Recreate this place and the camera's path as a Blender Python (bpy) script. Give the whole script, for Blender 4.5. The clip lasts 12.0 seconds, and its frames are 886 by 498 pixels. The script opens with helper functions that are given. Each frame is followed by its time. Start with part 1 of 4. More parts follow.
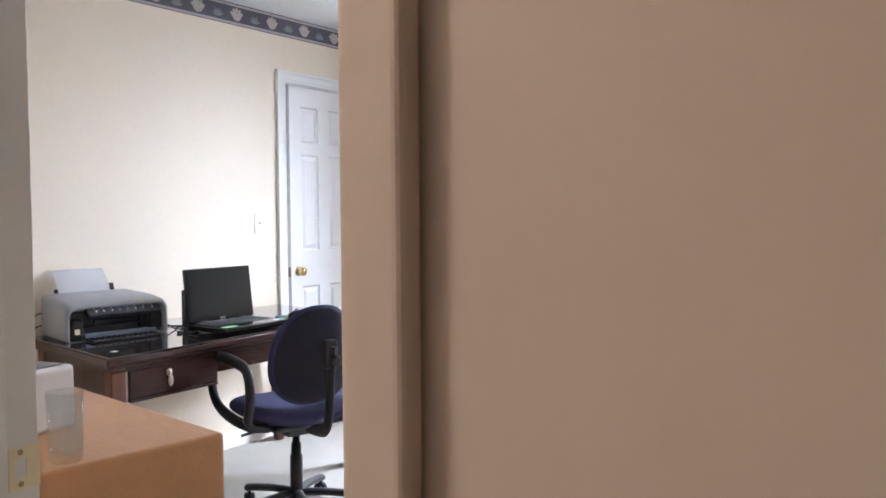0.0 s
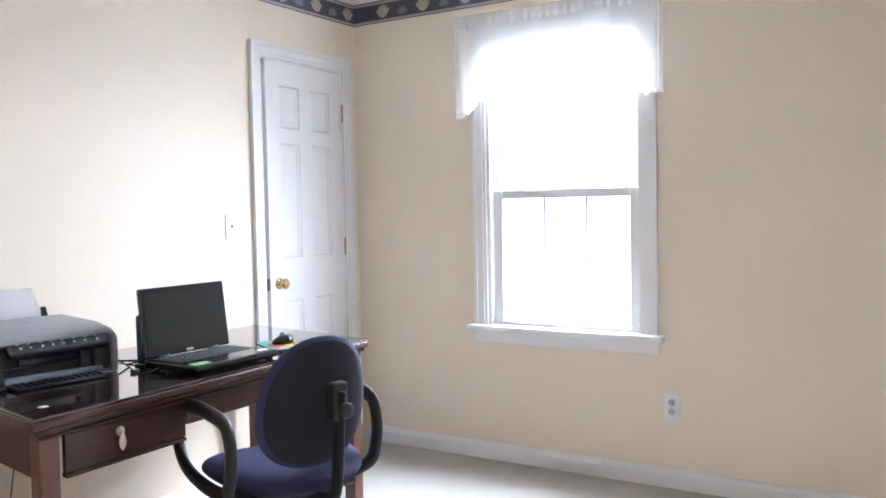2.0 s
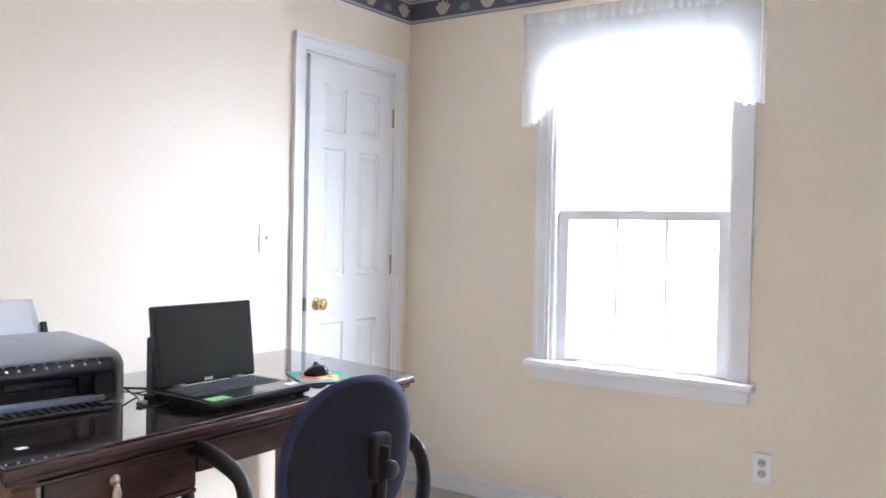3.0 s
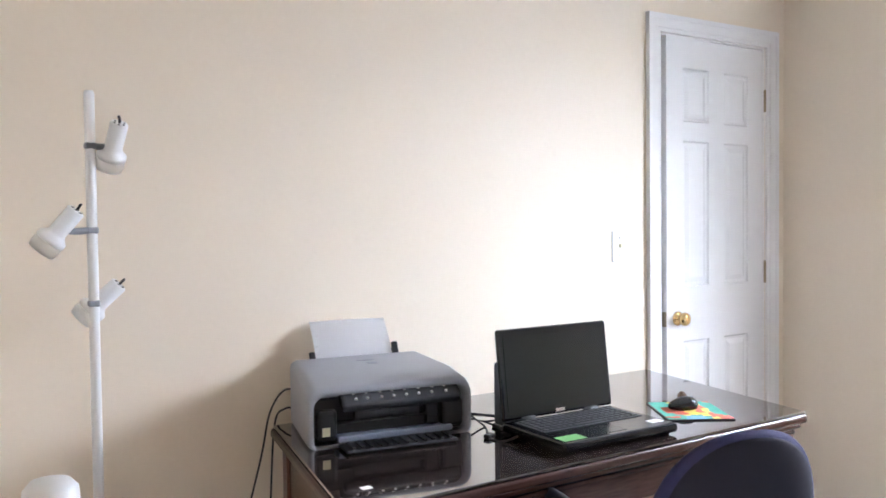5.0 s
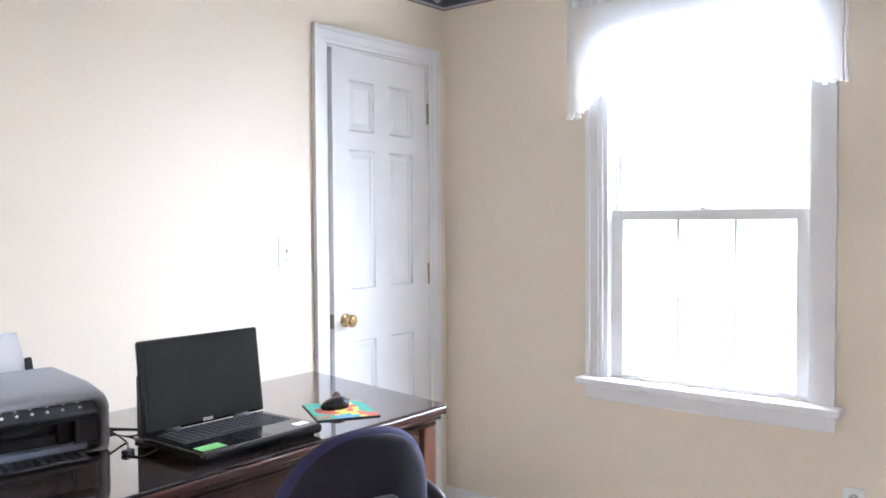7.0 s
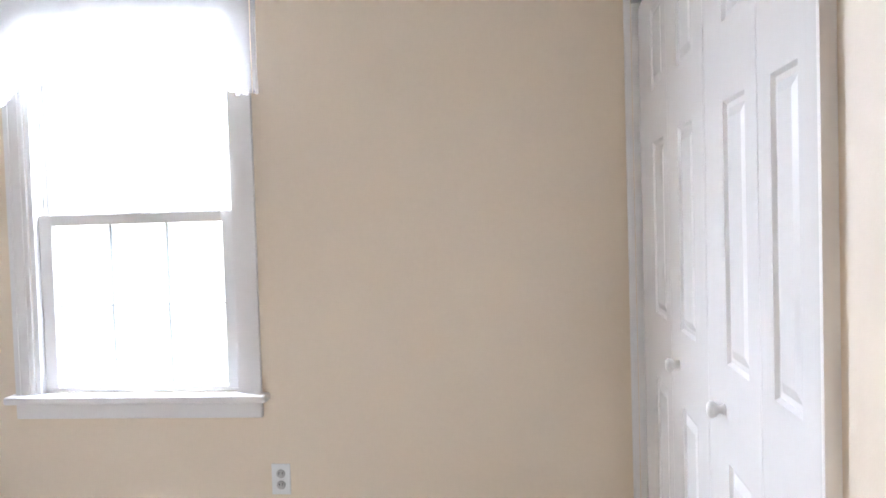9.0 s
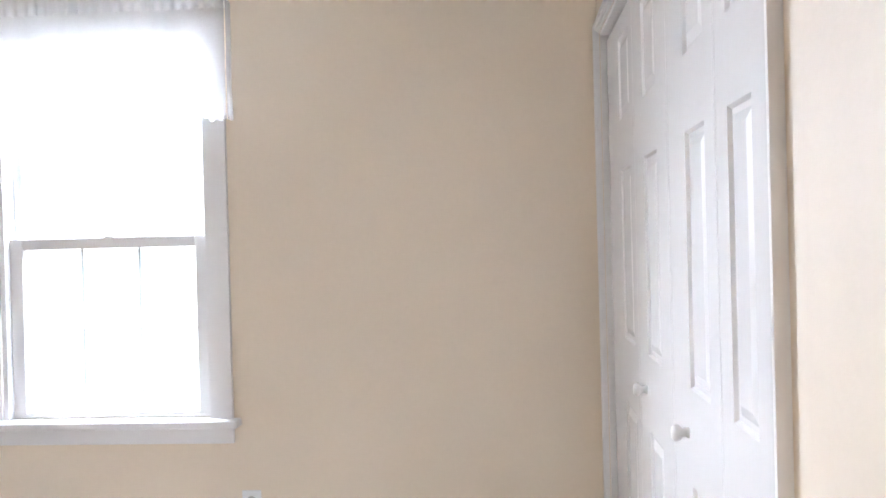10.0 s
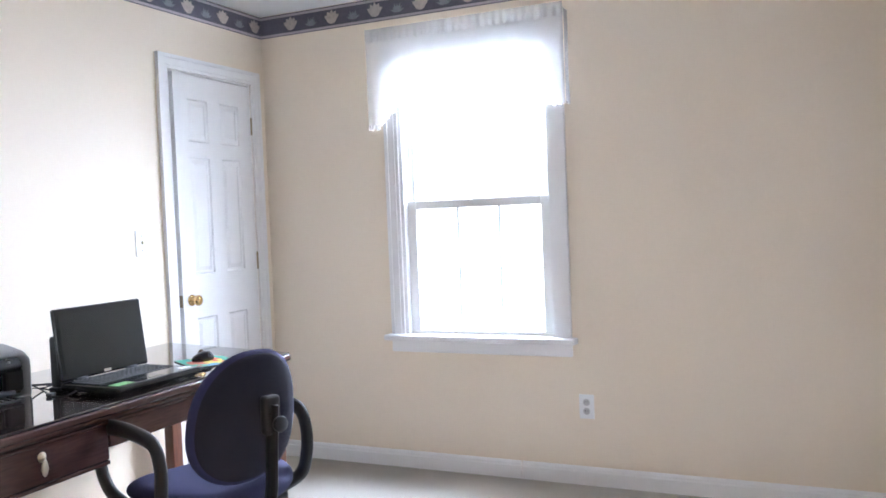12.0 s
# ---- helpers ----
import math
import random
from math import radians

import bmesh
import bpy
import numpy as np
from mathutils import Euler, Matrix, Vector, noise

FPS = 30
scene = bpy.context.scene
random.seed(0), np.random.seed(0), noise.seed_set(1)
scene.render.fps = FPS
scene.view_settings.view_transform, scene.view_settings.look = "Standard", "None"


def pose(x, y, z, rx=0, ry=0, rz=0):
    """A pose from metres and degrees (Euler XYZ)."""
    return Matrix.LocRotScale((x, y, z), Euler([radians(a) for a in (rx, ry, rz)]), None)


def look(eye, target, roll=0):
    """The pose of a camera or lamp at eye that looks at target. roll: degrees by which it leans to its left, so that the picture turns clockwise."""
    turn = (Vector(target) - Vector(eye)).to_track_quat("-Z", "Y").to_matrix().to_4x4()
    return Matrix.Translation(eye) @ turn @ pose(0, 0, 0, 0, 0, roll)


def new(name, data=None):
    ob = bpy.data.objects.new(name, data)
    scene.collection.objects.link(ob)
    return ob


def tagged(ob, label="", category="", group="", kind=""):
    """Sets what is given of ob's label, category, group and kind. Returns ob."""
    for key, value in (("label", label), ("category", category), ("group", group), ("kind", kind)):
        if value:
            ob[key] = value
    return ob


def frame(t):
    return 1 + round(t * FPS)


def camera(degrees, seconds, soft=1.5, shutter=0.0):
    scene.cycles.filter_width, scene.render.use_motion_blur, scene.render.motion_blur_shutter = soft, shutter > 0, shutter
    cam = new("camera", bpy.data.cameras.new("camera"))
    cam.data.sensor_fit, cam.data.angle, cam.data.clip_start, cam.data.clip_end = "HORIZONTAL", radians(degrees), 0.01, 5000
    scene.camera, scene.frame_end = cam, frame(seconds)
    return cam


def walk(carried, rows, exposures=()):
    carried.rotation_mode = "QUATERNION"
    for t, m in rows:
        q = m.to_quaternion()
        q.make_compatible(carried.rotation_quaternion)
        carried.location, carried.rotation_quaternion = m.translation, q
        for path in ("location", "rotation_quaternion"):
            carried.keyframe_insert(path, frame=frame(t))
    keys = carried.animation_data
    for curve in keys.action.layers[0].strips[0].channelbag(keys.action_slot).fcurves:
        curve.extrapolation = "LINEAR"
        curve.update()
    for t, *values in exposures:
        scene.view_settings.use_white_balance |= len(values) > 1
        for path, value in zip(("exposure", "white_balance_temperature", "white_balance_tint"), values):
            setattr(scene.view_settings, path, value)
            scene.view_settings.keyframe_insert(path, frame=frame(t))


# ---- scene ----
cam = camera(56.0, 12.0, soft=1.7)
PATH = [
    (0, (3.564, -4.256, 1.282), (2.423, -2.616, 1.196), -0.4),
    (0.5, (3.366, -4.138, 1.291), (2.144, -2.556, 1.219), -1.8),
    (1, (3.187, -4.034, 1.273), (1.934, -2.475, 1.233), -1.3),
    (1.5, (3.026, -3.901, 1.292), (1.859, -2.278, 1.23), -1.0),
    (2, (2.899, -3.732, 1.289), (1.838, -2.039, 1.196), -1.1),
    (2.5, (2.745, -3.559, 1.282), (1.676, -1.869, 1.216), -0.5),
    (3, (2.586, -3.389, 1.281), (1.446, -1.747, 1.235), 1.2),
    (3.5, (2.448, -3.264, 1.291), (1.141, -1.75, 1.259), 0.5),
    (5.5, (2.317, -3.143, 1.329), (0.582, -2.15, 1.258), -0.6),
    (6, (2.342, -3.111, 1.324), (0.702, -1.969, 1.264), -0.5),
    (6.5, (2.401, -3.066, 1.331), (0.892, -1.755, 1.258), -0.9),
    (7, (2.473, -3.035, 1.347), (1.206, -1.489, 1.277), -0.4),
    (7.5, (2.534, -2.994, 1.338), (1.514, -1.275, 1.282), -0.6),
    (9.5, (2.727, -2.993, 1.326), (2.622, -0.997, 1.256), -1.8),
    (10, (2.727, -3.018, 1.325), (2.583, -1.023, 1.312), -1.5),
    (10.5, (2.742, -3.155, 1.295), (2.457, -1.176, 1.378), 0.5),
    (11, (2.728, -3.337, 1.289), (2.358, -1.372, 1.332), 0.7),
    (11.5, (2.760, -3.606, 1.318), (2.237, -1.676, 1.280), -1.0),
    (12, (2.833, -3.817, 1.286), (1.991, -2.004, 1.214), -2.3),
]
walk(cam, [(t, look(eye, target, roll)) for t, eye, target, roll in PATH], [(0.0, 0.0, 6500, 10), (0.5, 0.16, 6500, 10), (3.0, 0.15, 6380, 10), (5.5, 0.13, 6620, 10), (7.0, 0.15, 6450, 10), (9.5, 0.22, 6700, 10), (11.0, 0.36, 6480, 10), (11.5, 0.35, 6350, 10), (12.0, 0.15, 6200, 10)])

# ---- daylight ----
world = bpy.data.worlds.new("world")
scene.world = world
world.use_nodes = True
sky = world.node_tree.nodes.new("ShaderNodeTexSky")
sky.sky_type, sky.sun_disc = "NISHITA", False
sky.sun_elevation, sky.sun_rotation = radians(50), radians(180)
world.node_tree.links.new(sky.outputs[0], world.node_tree.nodes["Background"].inputs[0])
world.node_tree.nodes["Background"].inputs[1].default_value = 0.12

sun = new("sun", bpy.data.lights.new("sun", "SUN"))
sun.data.energy, sun.data.angle, sun.data.color = 1.0, radians(12), (1.0, 0.96, 0.9)
sun.matrix_world = look((0, -10, 12), (0, 0, 0))

def sky_through_window(eye, target, wide, tall, watts):
    """Overcast sky light falling in through the window."""
    a = new("window_daylight", bpy.data.lights.new("window_daylight", "AREA"))
    a.data.shape, a.data.size, a.data.size_y = "RECTANGLE", wide, tall
    a.data.energy, a.data.color = watts, (0.70, 0.79, 0.99)
    a.matrix_world = look(eye, target)


sky_through_window((1.12, 0.95, 2.40), (1.12, -1.05, 0.90), 3.9, 1.6, 1660)

# added fill for the hall, an unseen source that also shades the casing's right side
hall_fill = new("hall_fill_light", bpy.data.lights.new("hall_fill_light", "AREA"))
hall_fill.data.size, hall_fill.data.energy, hall_fill.data.color = 0.35, 22, (1.0, 0.90, 0.82)
hall_fill.matrix_world = pose(2.25, -5.0, 2.40)


# ---- materials ----
def mat(name, base, rough=0.6, metal=0.0, grain=0.0, scale=40.0, bump=0.0, bump_scale=200.0, stain=0.0, coat=0.0, stretch=(1, 1, 1), dark=0.75, spec=0.5):
    """Base colour varied by fine grain and by broad stains, with a fine relief."""
    m = bpy.data.materials.new(name)
    m.use_nodes = True
    nt = m.node_tree
    bs = nt.nodes["Principled BSDF"]
    bs.inputs["Roughness"].default_value, bs.inputs["Metallic"].default_value = rough, metal
    bs.inputs["Coat Weight"].default_value = coat
    bs.inputs["Specular IOR Level"].default_value = spec
    bs.inputs["Base Color"].default_value = (*base, 1)
    tc = nt.nodes.new("ShaderNodeTexCoord")
    mp = nt.nodes.new("ShaderNodeMapping")
    mp.inputs["Scale"].default_value = stretch
    nt.links.new(tc.outputs["Object"], mp.inputs[0])
    last = None
    for amount, sc, det in ((grain, scale, 6), (stain, 2.2, 3)):
        if amount <= 0:
            continue
        nz = nt.nodes.new("ShaderNodeTexNoise")
        nz.inputs["Scale"].default_value, nz.inputs["Detail"].default_value = sc, det
        nt.links.new(mp.outputs[0], nz.inputs[0])
        mix = nt.nodes.new("ShaderNodeMix")
        mix.data_type, mix.blend_type = "RGBA", "MULTIPLY"
        ramp = nt.nodes.new("ShaderNodeValToRGB")
        ramp.color_ramp.elements[0].position, ramp.color_ramp.elements[1].position = 0.3, 0.7
        ramp.color_ramp.elements[0].color = (dark, dark, dark, 1)
        ramp.color_ramp.elements[1].color = (1, 1, 1, 1)
        nt.links.new(nz.outputs[0], ramp.inputs[0])
        mix.inputs[0].default_value = amount
        if last is None:
            mix.inputs[6].default_value = (*base, 1)
        else:
            nt.links.new(last, mix.inputs[6])
        nt.links.new(ramp.outputs[0], mix.inputs[7])
        last = mix.outputs[2]
    if last is not None:
        nt.links.new(last, bs.inputs["Base Color"])
    if bump > 0:
        nz = nt.nodes.new("ShaderNodeTexNoise")
        nz.inputs["Scale"].default_value, nz.inputs["Detail"].default_value = bump_scale, 4
        nt.links.new(mp.outputs[0], nz.inputs[0])
        bp = nt.nodes.new("ShaderNodeBump")
        bp.inputs["Strength"].default_value, bp.inputs["Distance"].default_value = bump, 0.004
        nt.links.new(nz.outputs[0], bp.inputs["Height"])
        nt.links.new(bp.outputs[0], bs.inputs["Normal"])
    return m


CREAM = mat("cream wall paint", (0.855, 0.745, 0.60), 0.55, grain=0.12, scale=60, bump=0.12, bump_scale=260, stain=0.12, dark=0.85)
# hall surfaces: the hall's dim, warm light is put into this tan
HALL = mat("hall paint with dim warm tone", (0.66, 0.55, 0.46), 0.6, grain=0.10, scale=60, bump=0.03, bump_scale=420, stain=0.15, dark=0.85)
CEIL = mat("white ceiling paint", (0.78, 0.79, 0.80), 0.9, grain=0.1, scale=90, bump=0.3, bump_scale=150, dark=0.9)
TRIM = mat("white gloss trim paint", (0.87, 0.86, 0.85), 0.28, grain=0.08, scale=30, stain=0.08, bump=0.04, bump_scale=60, dark=0.85)
JAMB = mat("worn white jamb paint", (0.77, 0.77, 0.76), 0.35, grain=0.15, scale=20, stain=0.2, bump=0.06, bump_scale=60, dark=0.85)
# white muntins, their shade against the bright panes put in as grey
GRILLE = mat("white grille greyed by backlight", (0.62, 0.62, 0.64), 0.4, grain=0.1, scale=60)
DOORP = mat("white door enamel", (0.87, 0.865, 0.86), 0.24, grain=0.06, scale=30, bump=0.05, bump_scale=90, stain=0.06, dark=0.88, stretch=(1, 1, 0.15))
CARPET = mat("pale beige carpet", (0.57, 0.53, 0.465), 0.95, grain=0.6, scale=320, bump=0.9, bump_scale=420, stain=0.35, dark=0.62)
DARKW = mat("dark cherry wood", (0.072, 0.030, 0.022), 0.26, grain=0.7, scale=16, bump=0.06, bump_scale=60, stain=0.4, dark=0.45, stretch=(9, 1, 9))
# the desk's cherry again, with the light on the legs put into its colour
DARKL = mat("lit cherry wood legs", (0.16, 0.064, 0.040), 0.3, grain=0.7, scale=14, bump=0.06, bump_scale=60, stain=0.4, dark=0.5, stretch=(9, 9, 1))
MAPLE = mat("orange maple veneer", (0.55, 0.27, 0.12), 0.42, grain=0.4, scale=18, bump=0.03, bump_scale=80, stain=0.2, dark=0.72, stretch=(1, 8, 8))
FABRIC = mat("navy woven upholstery", (0.040, 0.040, 0.115), 0.9, grain=0.6, scale=450, bump=0.6, bump_scale=600, stain=0.25, dark=0.55)
BLACKP = mat("black matte plastic", (0.012, 0.012, 0.014), 0.42, grain=0.3, scale=200, bump=0.15, bump_scale=500, dark=0.6)
GLOSSB = mat("glossy black plastic", (0.008, 0.008, 0.010), 0.14, grain=0.2, scale=80, stain=0.3, dark=0.6)
SCREEN = mat("dark screen", (0.010, 0.011, 0.010), 0.20, stain=0.3, dark=0.7)
SILVER = mat("silver grey plastic", (0.31, 0.32, 0.35), 0.38, metal=0.15, grain=0.15, scale=300, stain=0.12, bump=0.05, bump_scale=500, dark=0.8)
GREYB = mat("blue grey plastic", (0.22, 0.25, 0.32), 0.4, grain=0.15, scale=200, stain=0.1, dark=0.8)
BRASS = mat("polished brass", (0.70, 0.50, 0.24), 0.22, metal=1.0, grain=0.2, scale=40, stain=0.2, dark=0.7)
AGED = mat("dull brass", (0.42, 0.35, 0.24), 0.4, metal=1.0, grain=0.3, scale=60, stain=0.2, dark=0.6)
PEWTER = mat("pale worn brass", (0.62, 0.55, 0.42), 0.3, metal=1.0, grain=0.3, scale=60, stain=0.2, dark=0.6)
CHROME = mat("chrome", (0.75, 0.75, 0.77), 0.12, metal=1.0, stain=0.1, dark=0.8)
WHITEP = mat("white plastic", (0.84, 0.84, 0.83), 0.35, grain=0.06, scale=90, stain=0.05, dark=0.88)
LAMPW = mat("white lamp enamel", (0.86, 0.86, 0.86), 0.3, grain=0.05, scale=60, stain=0.05, dark=0.9)
PAPER = mat("white paper", (0.90, 0.90, 0.92), 0.85, grain=0.06, scale=200, stain=0.05, dark=0.92)
CARD = mat("white glossy card", (0.80, 0.79, 0.78), 0.35, grain=0.1, scale=50, stain=0.15, bump=0.1, bump_scale=30, dark=0.85)
SLATE = mat("dark grey printed card", (0.045, 0.05, 0.065), 0.35, grain=0.3, scale=30, dark=0.6)
IVORY = mat("ivory plate", (0.78, 0.72, 0.50), 0.3, metal=0.4, grain=0.15, scale=60, dark=0.8)
GREEN = mat("green sticker", (0.18, 0.46, 0.15), 0.4, grain=0.15, scale=60, dark=0.8)
NAVYB = mat("navy wallpaper border", (0.105, 0.100, 0.128), 0.7, grain=0.5, scale=45, stain=0.2, dark=0.55)
SHELL = mat("cream printed motif", (0.56, 0.48, 0.43), 0.7, grain=0.5, scale=60, dark=0.55)
LEAF = mat("grey blue printed motif", (0.25, 0.26, 0.28), 0.7, grain=0.5, scale=90, dark=0.5)
BAND = mat("mauve printed band", (0.48, 0.42, 0.43), 0.7, grain=0.2, scale=60, dark=0.7)
PADS = [mat("pad green", (0.06, 0.33, 0.25), 0.7, grain=0.5, scale=40, dark=0.6), mat("pad yellow", (0.75, 0.55, 0.10), 0.7, grain=0.4, scale=40, dark=0.6),
        mat("pad red", (0.55, 0.10, 0.06), 0.7, grain=0.4, scale=40, dark=0.6), mat("pad blue", (0.12, 0.30, 0.45), 0.7, grain=0.4, scale=40, dark=0.6)]


def clear(name, tint=(1, 1, 1), rough=0.0):
    m = bpy.data.materials.new(name)
    m.use_nodes = True
    bs = m.node_tree.nodes["Principled BSDF"]
    bs.inputs["Base Color"].default_value = (*tint, 1)
    bs.inputs["Transmission Weight"].default_value, bs.inputs["Roughness"].default_value, bs.inputs["IOR"].default_value = 1.0, rough, 1.45
    return m


GLASS = clear("clear glass", (0.96, 0.98, 0.97))
THIN = bpy.data.materials.new("thin clear glass")
THIN.use_nodes = True
_g = THIN.node_tree
_a, _b, _c, _f = (_g.nodes.new(k) for k in ("ShaderNodeBsdfTransparent", "ShaderNodeBsdfGlossy", "ShaderNodeMixShader", "ShaderNodeValue"))
_a.inputs[0].default_value, _b.inputs["Roughness"].default_value = (0.90, 0.92, 0.92, 1), 0.05
_c.inputs[0].default_value = 0.10
_g.links.new(_a.outputs[0], _c.inputs[1]), _g.links.new(_b.outputs[0], _c.inputs[2])
_g.links.new(_c.outputs[0], _g.nodes["Material Output"].inputs[0])
FROST = clear("frosted lamp glass", (0.93, 0.94, 0.95), 0.35)

SHEER = bpy.data.materials.new("sheer white voile")
SHEER.use_nodes = True
_n, _l = SHEER.node_tree.nodes, SHEER.node_tree.links
_tr, _tl, _df, _m1, _m2 = (_n.new(k) for k in ("ShaderNodeBsdfTransparent", "ShaderNodeBsdfTranslucent", "ShaderNodeBsdfDiffuse", "ShaderNodeMixShader", "ShaderNodeMixShader"))
_tl.inputs[0].default_value = _df.inputs[0].default_value = (0.95, 0.95, 0.95, 1)
_weave = _n.new("ShaderNodeTexNoise")
_weave.inputs["Scale"].default_value = 140
_wr = _n.new("ShaderNodeMapRange")
_wr.inputs[3].default_value, _wr.inputs[4].default_value = 0.30, 0.48
_l.new(_weave.outputs[0], _wr.inputs[0])
_m1.inputs[0].default_value = 0.45
_l.new(_tl.outputs[0], _m1.inputs[1]), _l.new(_df.outputs[0], _m1.inputs[2])
_l.new(_wr.outputs[0], _m2.inputs[0]), _l.new(_tr.outputs[0], _m2.inputs[1]), _l.new(_m1.outputs[0], _m2.inputs[2])
_l.new(_m2.outputs[0], _n["Material Output"].inputs[0])

# glass sheet of the desk: a clear gloss coat over the wood colour
TOPGLASS = mat("wood under glass", (0.036, 0.024, 0.022), 0.035, grain=0.6, scale=14, stain=0.3, dark=0.5, stretch=(9, 1, 9), spec=0.9, coat=1.0)


# ---- mesh tools ----
def mesh(name, bm, material, parent=None, smooth=False):
    me = bpy.data.meshes.new(name)
    bmesh.ops.recalc_face_normals(bm, faces=bm.faces)
    bm.to_mesh(me)
    bm.free()
    for m in (material if isinstance(material, (list, tuple)) else [material]):
        me.materials.append(m)
    if smooth:
        me.polygons.foreach_set("use_smooth", [True] * len(me.polygons))
    ob = new(name, me)
    if parent is not None:
        ob.parent = parent
    return ob


def add_box(bm, a, b, bevel=0.0, seg=2, m=None, mi=0):
    """A box from corner a to corner b, with rounded edges, moved by m."""
    lo = [min(p, q) for p, q in zip(a, b)]
    hi = [max(p, q) for p, q in zip(a, b)]
    r = bmesh.ops.create_cube(bm, size=1)
    vs = r["verts"]
    for v in vs:
        v.co = Vector([l + (c + 0.5) * (h - l) for c, l, h in zip(v.co, lo, hi)])
    if bevel > 0:
        es = list({e for v in vs for e in v.link_edges})
        out = bmesh.ops.bevel(bm, geom=es, offset=min(bevel, 0.49 * min(h - l for l, h in zip(lo, hi))), segments=seg, affect="EDGES", profile=0.5)
        vs = list({v for f in out["faces"] for v in f.verts} | {v for v in vs if v.is_valid})
    fs = {f for v in vs for f in v.link_faces}
    for f in fs:
        f.material_index = mi
    if m is not None:
        bmesh.ops.transform(bm, matrix=m, verts=vs)
    return vs


def box(name, a, b, material, parent=None, bevel=0.003, m=None):
    bm = bmesh.new()
    add_box(bm, a, b, bevel, m=m)
    return mesh(name, bm, material, parent)


def add_lathe(bm, profile, seg=24, m=None, mi=0):
    """Turn a profile of (radius, height) about z."""
    rings = []
    for r, z in profile:
        rings.append([bm.verts.new((r * math.cos(2 * math.pi * k / seg), r * math.sin(2 * math.pi * k / seg), z)) for k in range(seg)] if r > 1e-6 else [bm.verts.new((0, 0, z))])
    for p, q in zip(rings, rings[1:]):
        for k in range(seg):
            c = [p[k % len(p)], p[(k + 1) % len(p)], q[(k + 1) % len(q)], q[k % len(q)]]
            c = list(dict.fromkeys(c))
            if len(c) > 2:
                bm.faces.new(c).material_index = mi
    for ring in (rings[0], rings[-1]):
        if len(ring) > 2:
            bm.faces.new(ring).material_index = mi
    vs = [v for ring in rings for v in ring]
    if m is not None:
        bmesh.ops.transform(bm, matrix=m, verts=vs)
    return vs


def lathe(name, profile, material, parent=None, m=None, seg=24):
    bm = bmesh.new()
    add_lathe(bm, profile, seg, m)
    return mesh(name, bm, material, parent, smooth=True)


def spline(pts, n):
    """Catmull-Rom through the points."""
    p = [Vector(q) for q in pts]
    p = [2 * p[0] - p[1]] + p + [2 * p[-1] - p[-2]]
    out = []
    for i in range(1, len(p) - 2):
        for k in range(n):
            t = k / n
            out.append(0.5 * ((2 * p[i]) + (p[i + 1] - p[i - 1]) * t + (2 * p[i - 1] - 5 * p[i] + 4 * p[i + 1] - p[i + 2]) * t * t + (3 * p[i] - p[i - 1] - 3 * p[i + 1] + p[i + 2]) * t ** 3))
    return out + [p[-2]]


def add_tube(bm, pts, rx, ry=None, seg=10, n=6, side=Vector((0, 0, 1)), m=None):
    """A tube with an oval section along a smooth path."""
    ry = ry or rx
    path = spline(pts, n)
    rings = []
    for i, c in enumerate(path):
        d = (path[min(i + 1, len(path) - 1)] - path[max(i - 1, 0)]).normalized()
        u = d.cross(side)
        u = u.normalized() if u.length > 1e-4 else Vector((1, 0, 0))
        w = u.cross(d).normalized()
        rings.append([bm.verts.new(c + u * rx * math.cos(2 * math.pi * k / seg) + w * ry * math.sin(2 * math.pi * k / seg)) for k in range(seg)])
    for p, q in zip(rings, rings[1:]):
        for k in range(seg):
            bm.faces.new((p[k], p[(k + 1) % seg], q[(k + 1) % seg], q[k]))
    bm.faces.new(rings[0]), bm.faces.new(rings[-1])
    if m is not None:
        bmesh.ops.transform(bm, matrix=m, verts=[v for r in rings for v in r])


def tube(name, pts, r, material, parent=None, ry=None, side=Vector((0, 0, 1)), m=None, n=6, seg=10):
    bm = bmesh.new()
    add_tube(bm, pts, r, ry, seg, n, side, m)
    return mesh(name, bm, material, parent, smooth=True)


def root(name, m):
    e = new(name)
    e.empty_display_size = 0.1
    e.matrix_world = m
    return e


def wall_with_hole(name, a, b, axis, holes, material, label):
    """A wall from corner a to b, cut by holes (low, high, bottom, top) along axis 0 (x) or 1 (y)."""
    bm = bmesh.new()
    cuts = sorted({a[axis], b[axis], *[h[0] for h in holes], *[h[1] for h in holes]})
    for lo, hi in zip(cuts, cuts[1:]):
        spans = [(a[2], b[2])]
        for h in holes:
            if lo >= h[0] - 1e-6 and hi <= h[1] + 1e-6:
                spans = [(a[2], h[2]), (h[3], b[2])]
        for z0, z1 in spans:
            if z1 - z0 > 1e-4:
                p, q = list(a), list(b)
                p[axis], q[axis], p[2], q[2] = lo, hi, z0, z1
                add_box(bm, p, q)
    bmesh.ops.remove_doubles(bm, verts=bm.verts, dist=1e-5)
    return tagged(mesh(name, bm, material), label, "wall", kind="structure")


# ---- the room's shell ----
EAST, SOUTH, HALLF, TOP = 3.08, -3.52, -3.91, 2.44
WIN = (0.83, 1.645, 0.70, 2.12)
DOOR = (-0.752, -0.122, 0.0, 2.052)
CLO = (-1.925, -0.076, 0.0, 2.045)
ENTRY = (2.212, 3.279, 0.0, 2.05)
NOOK = 3.46

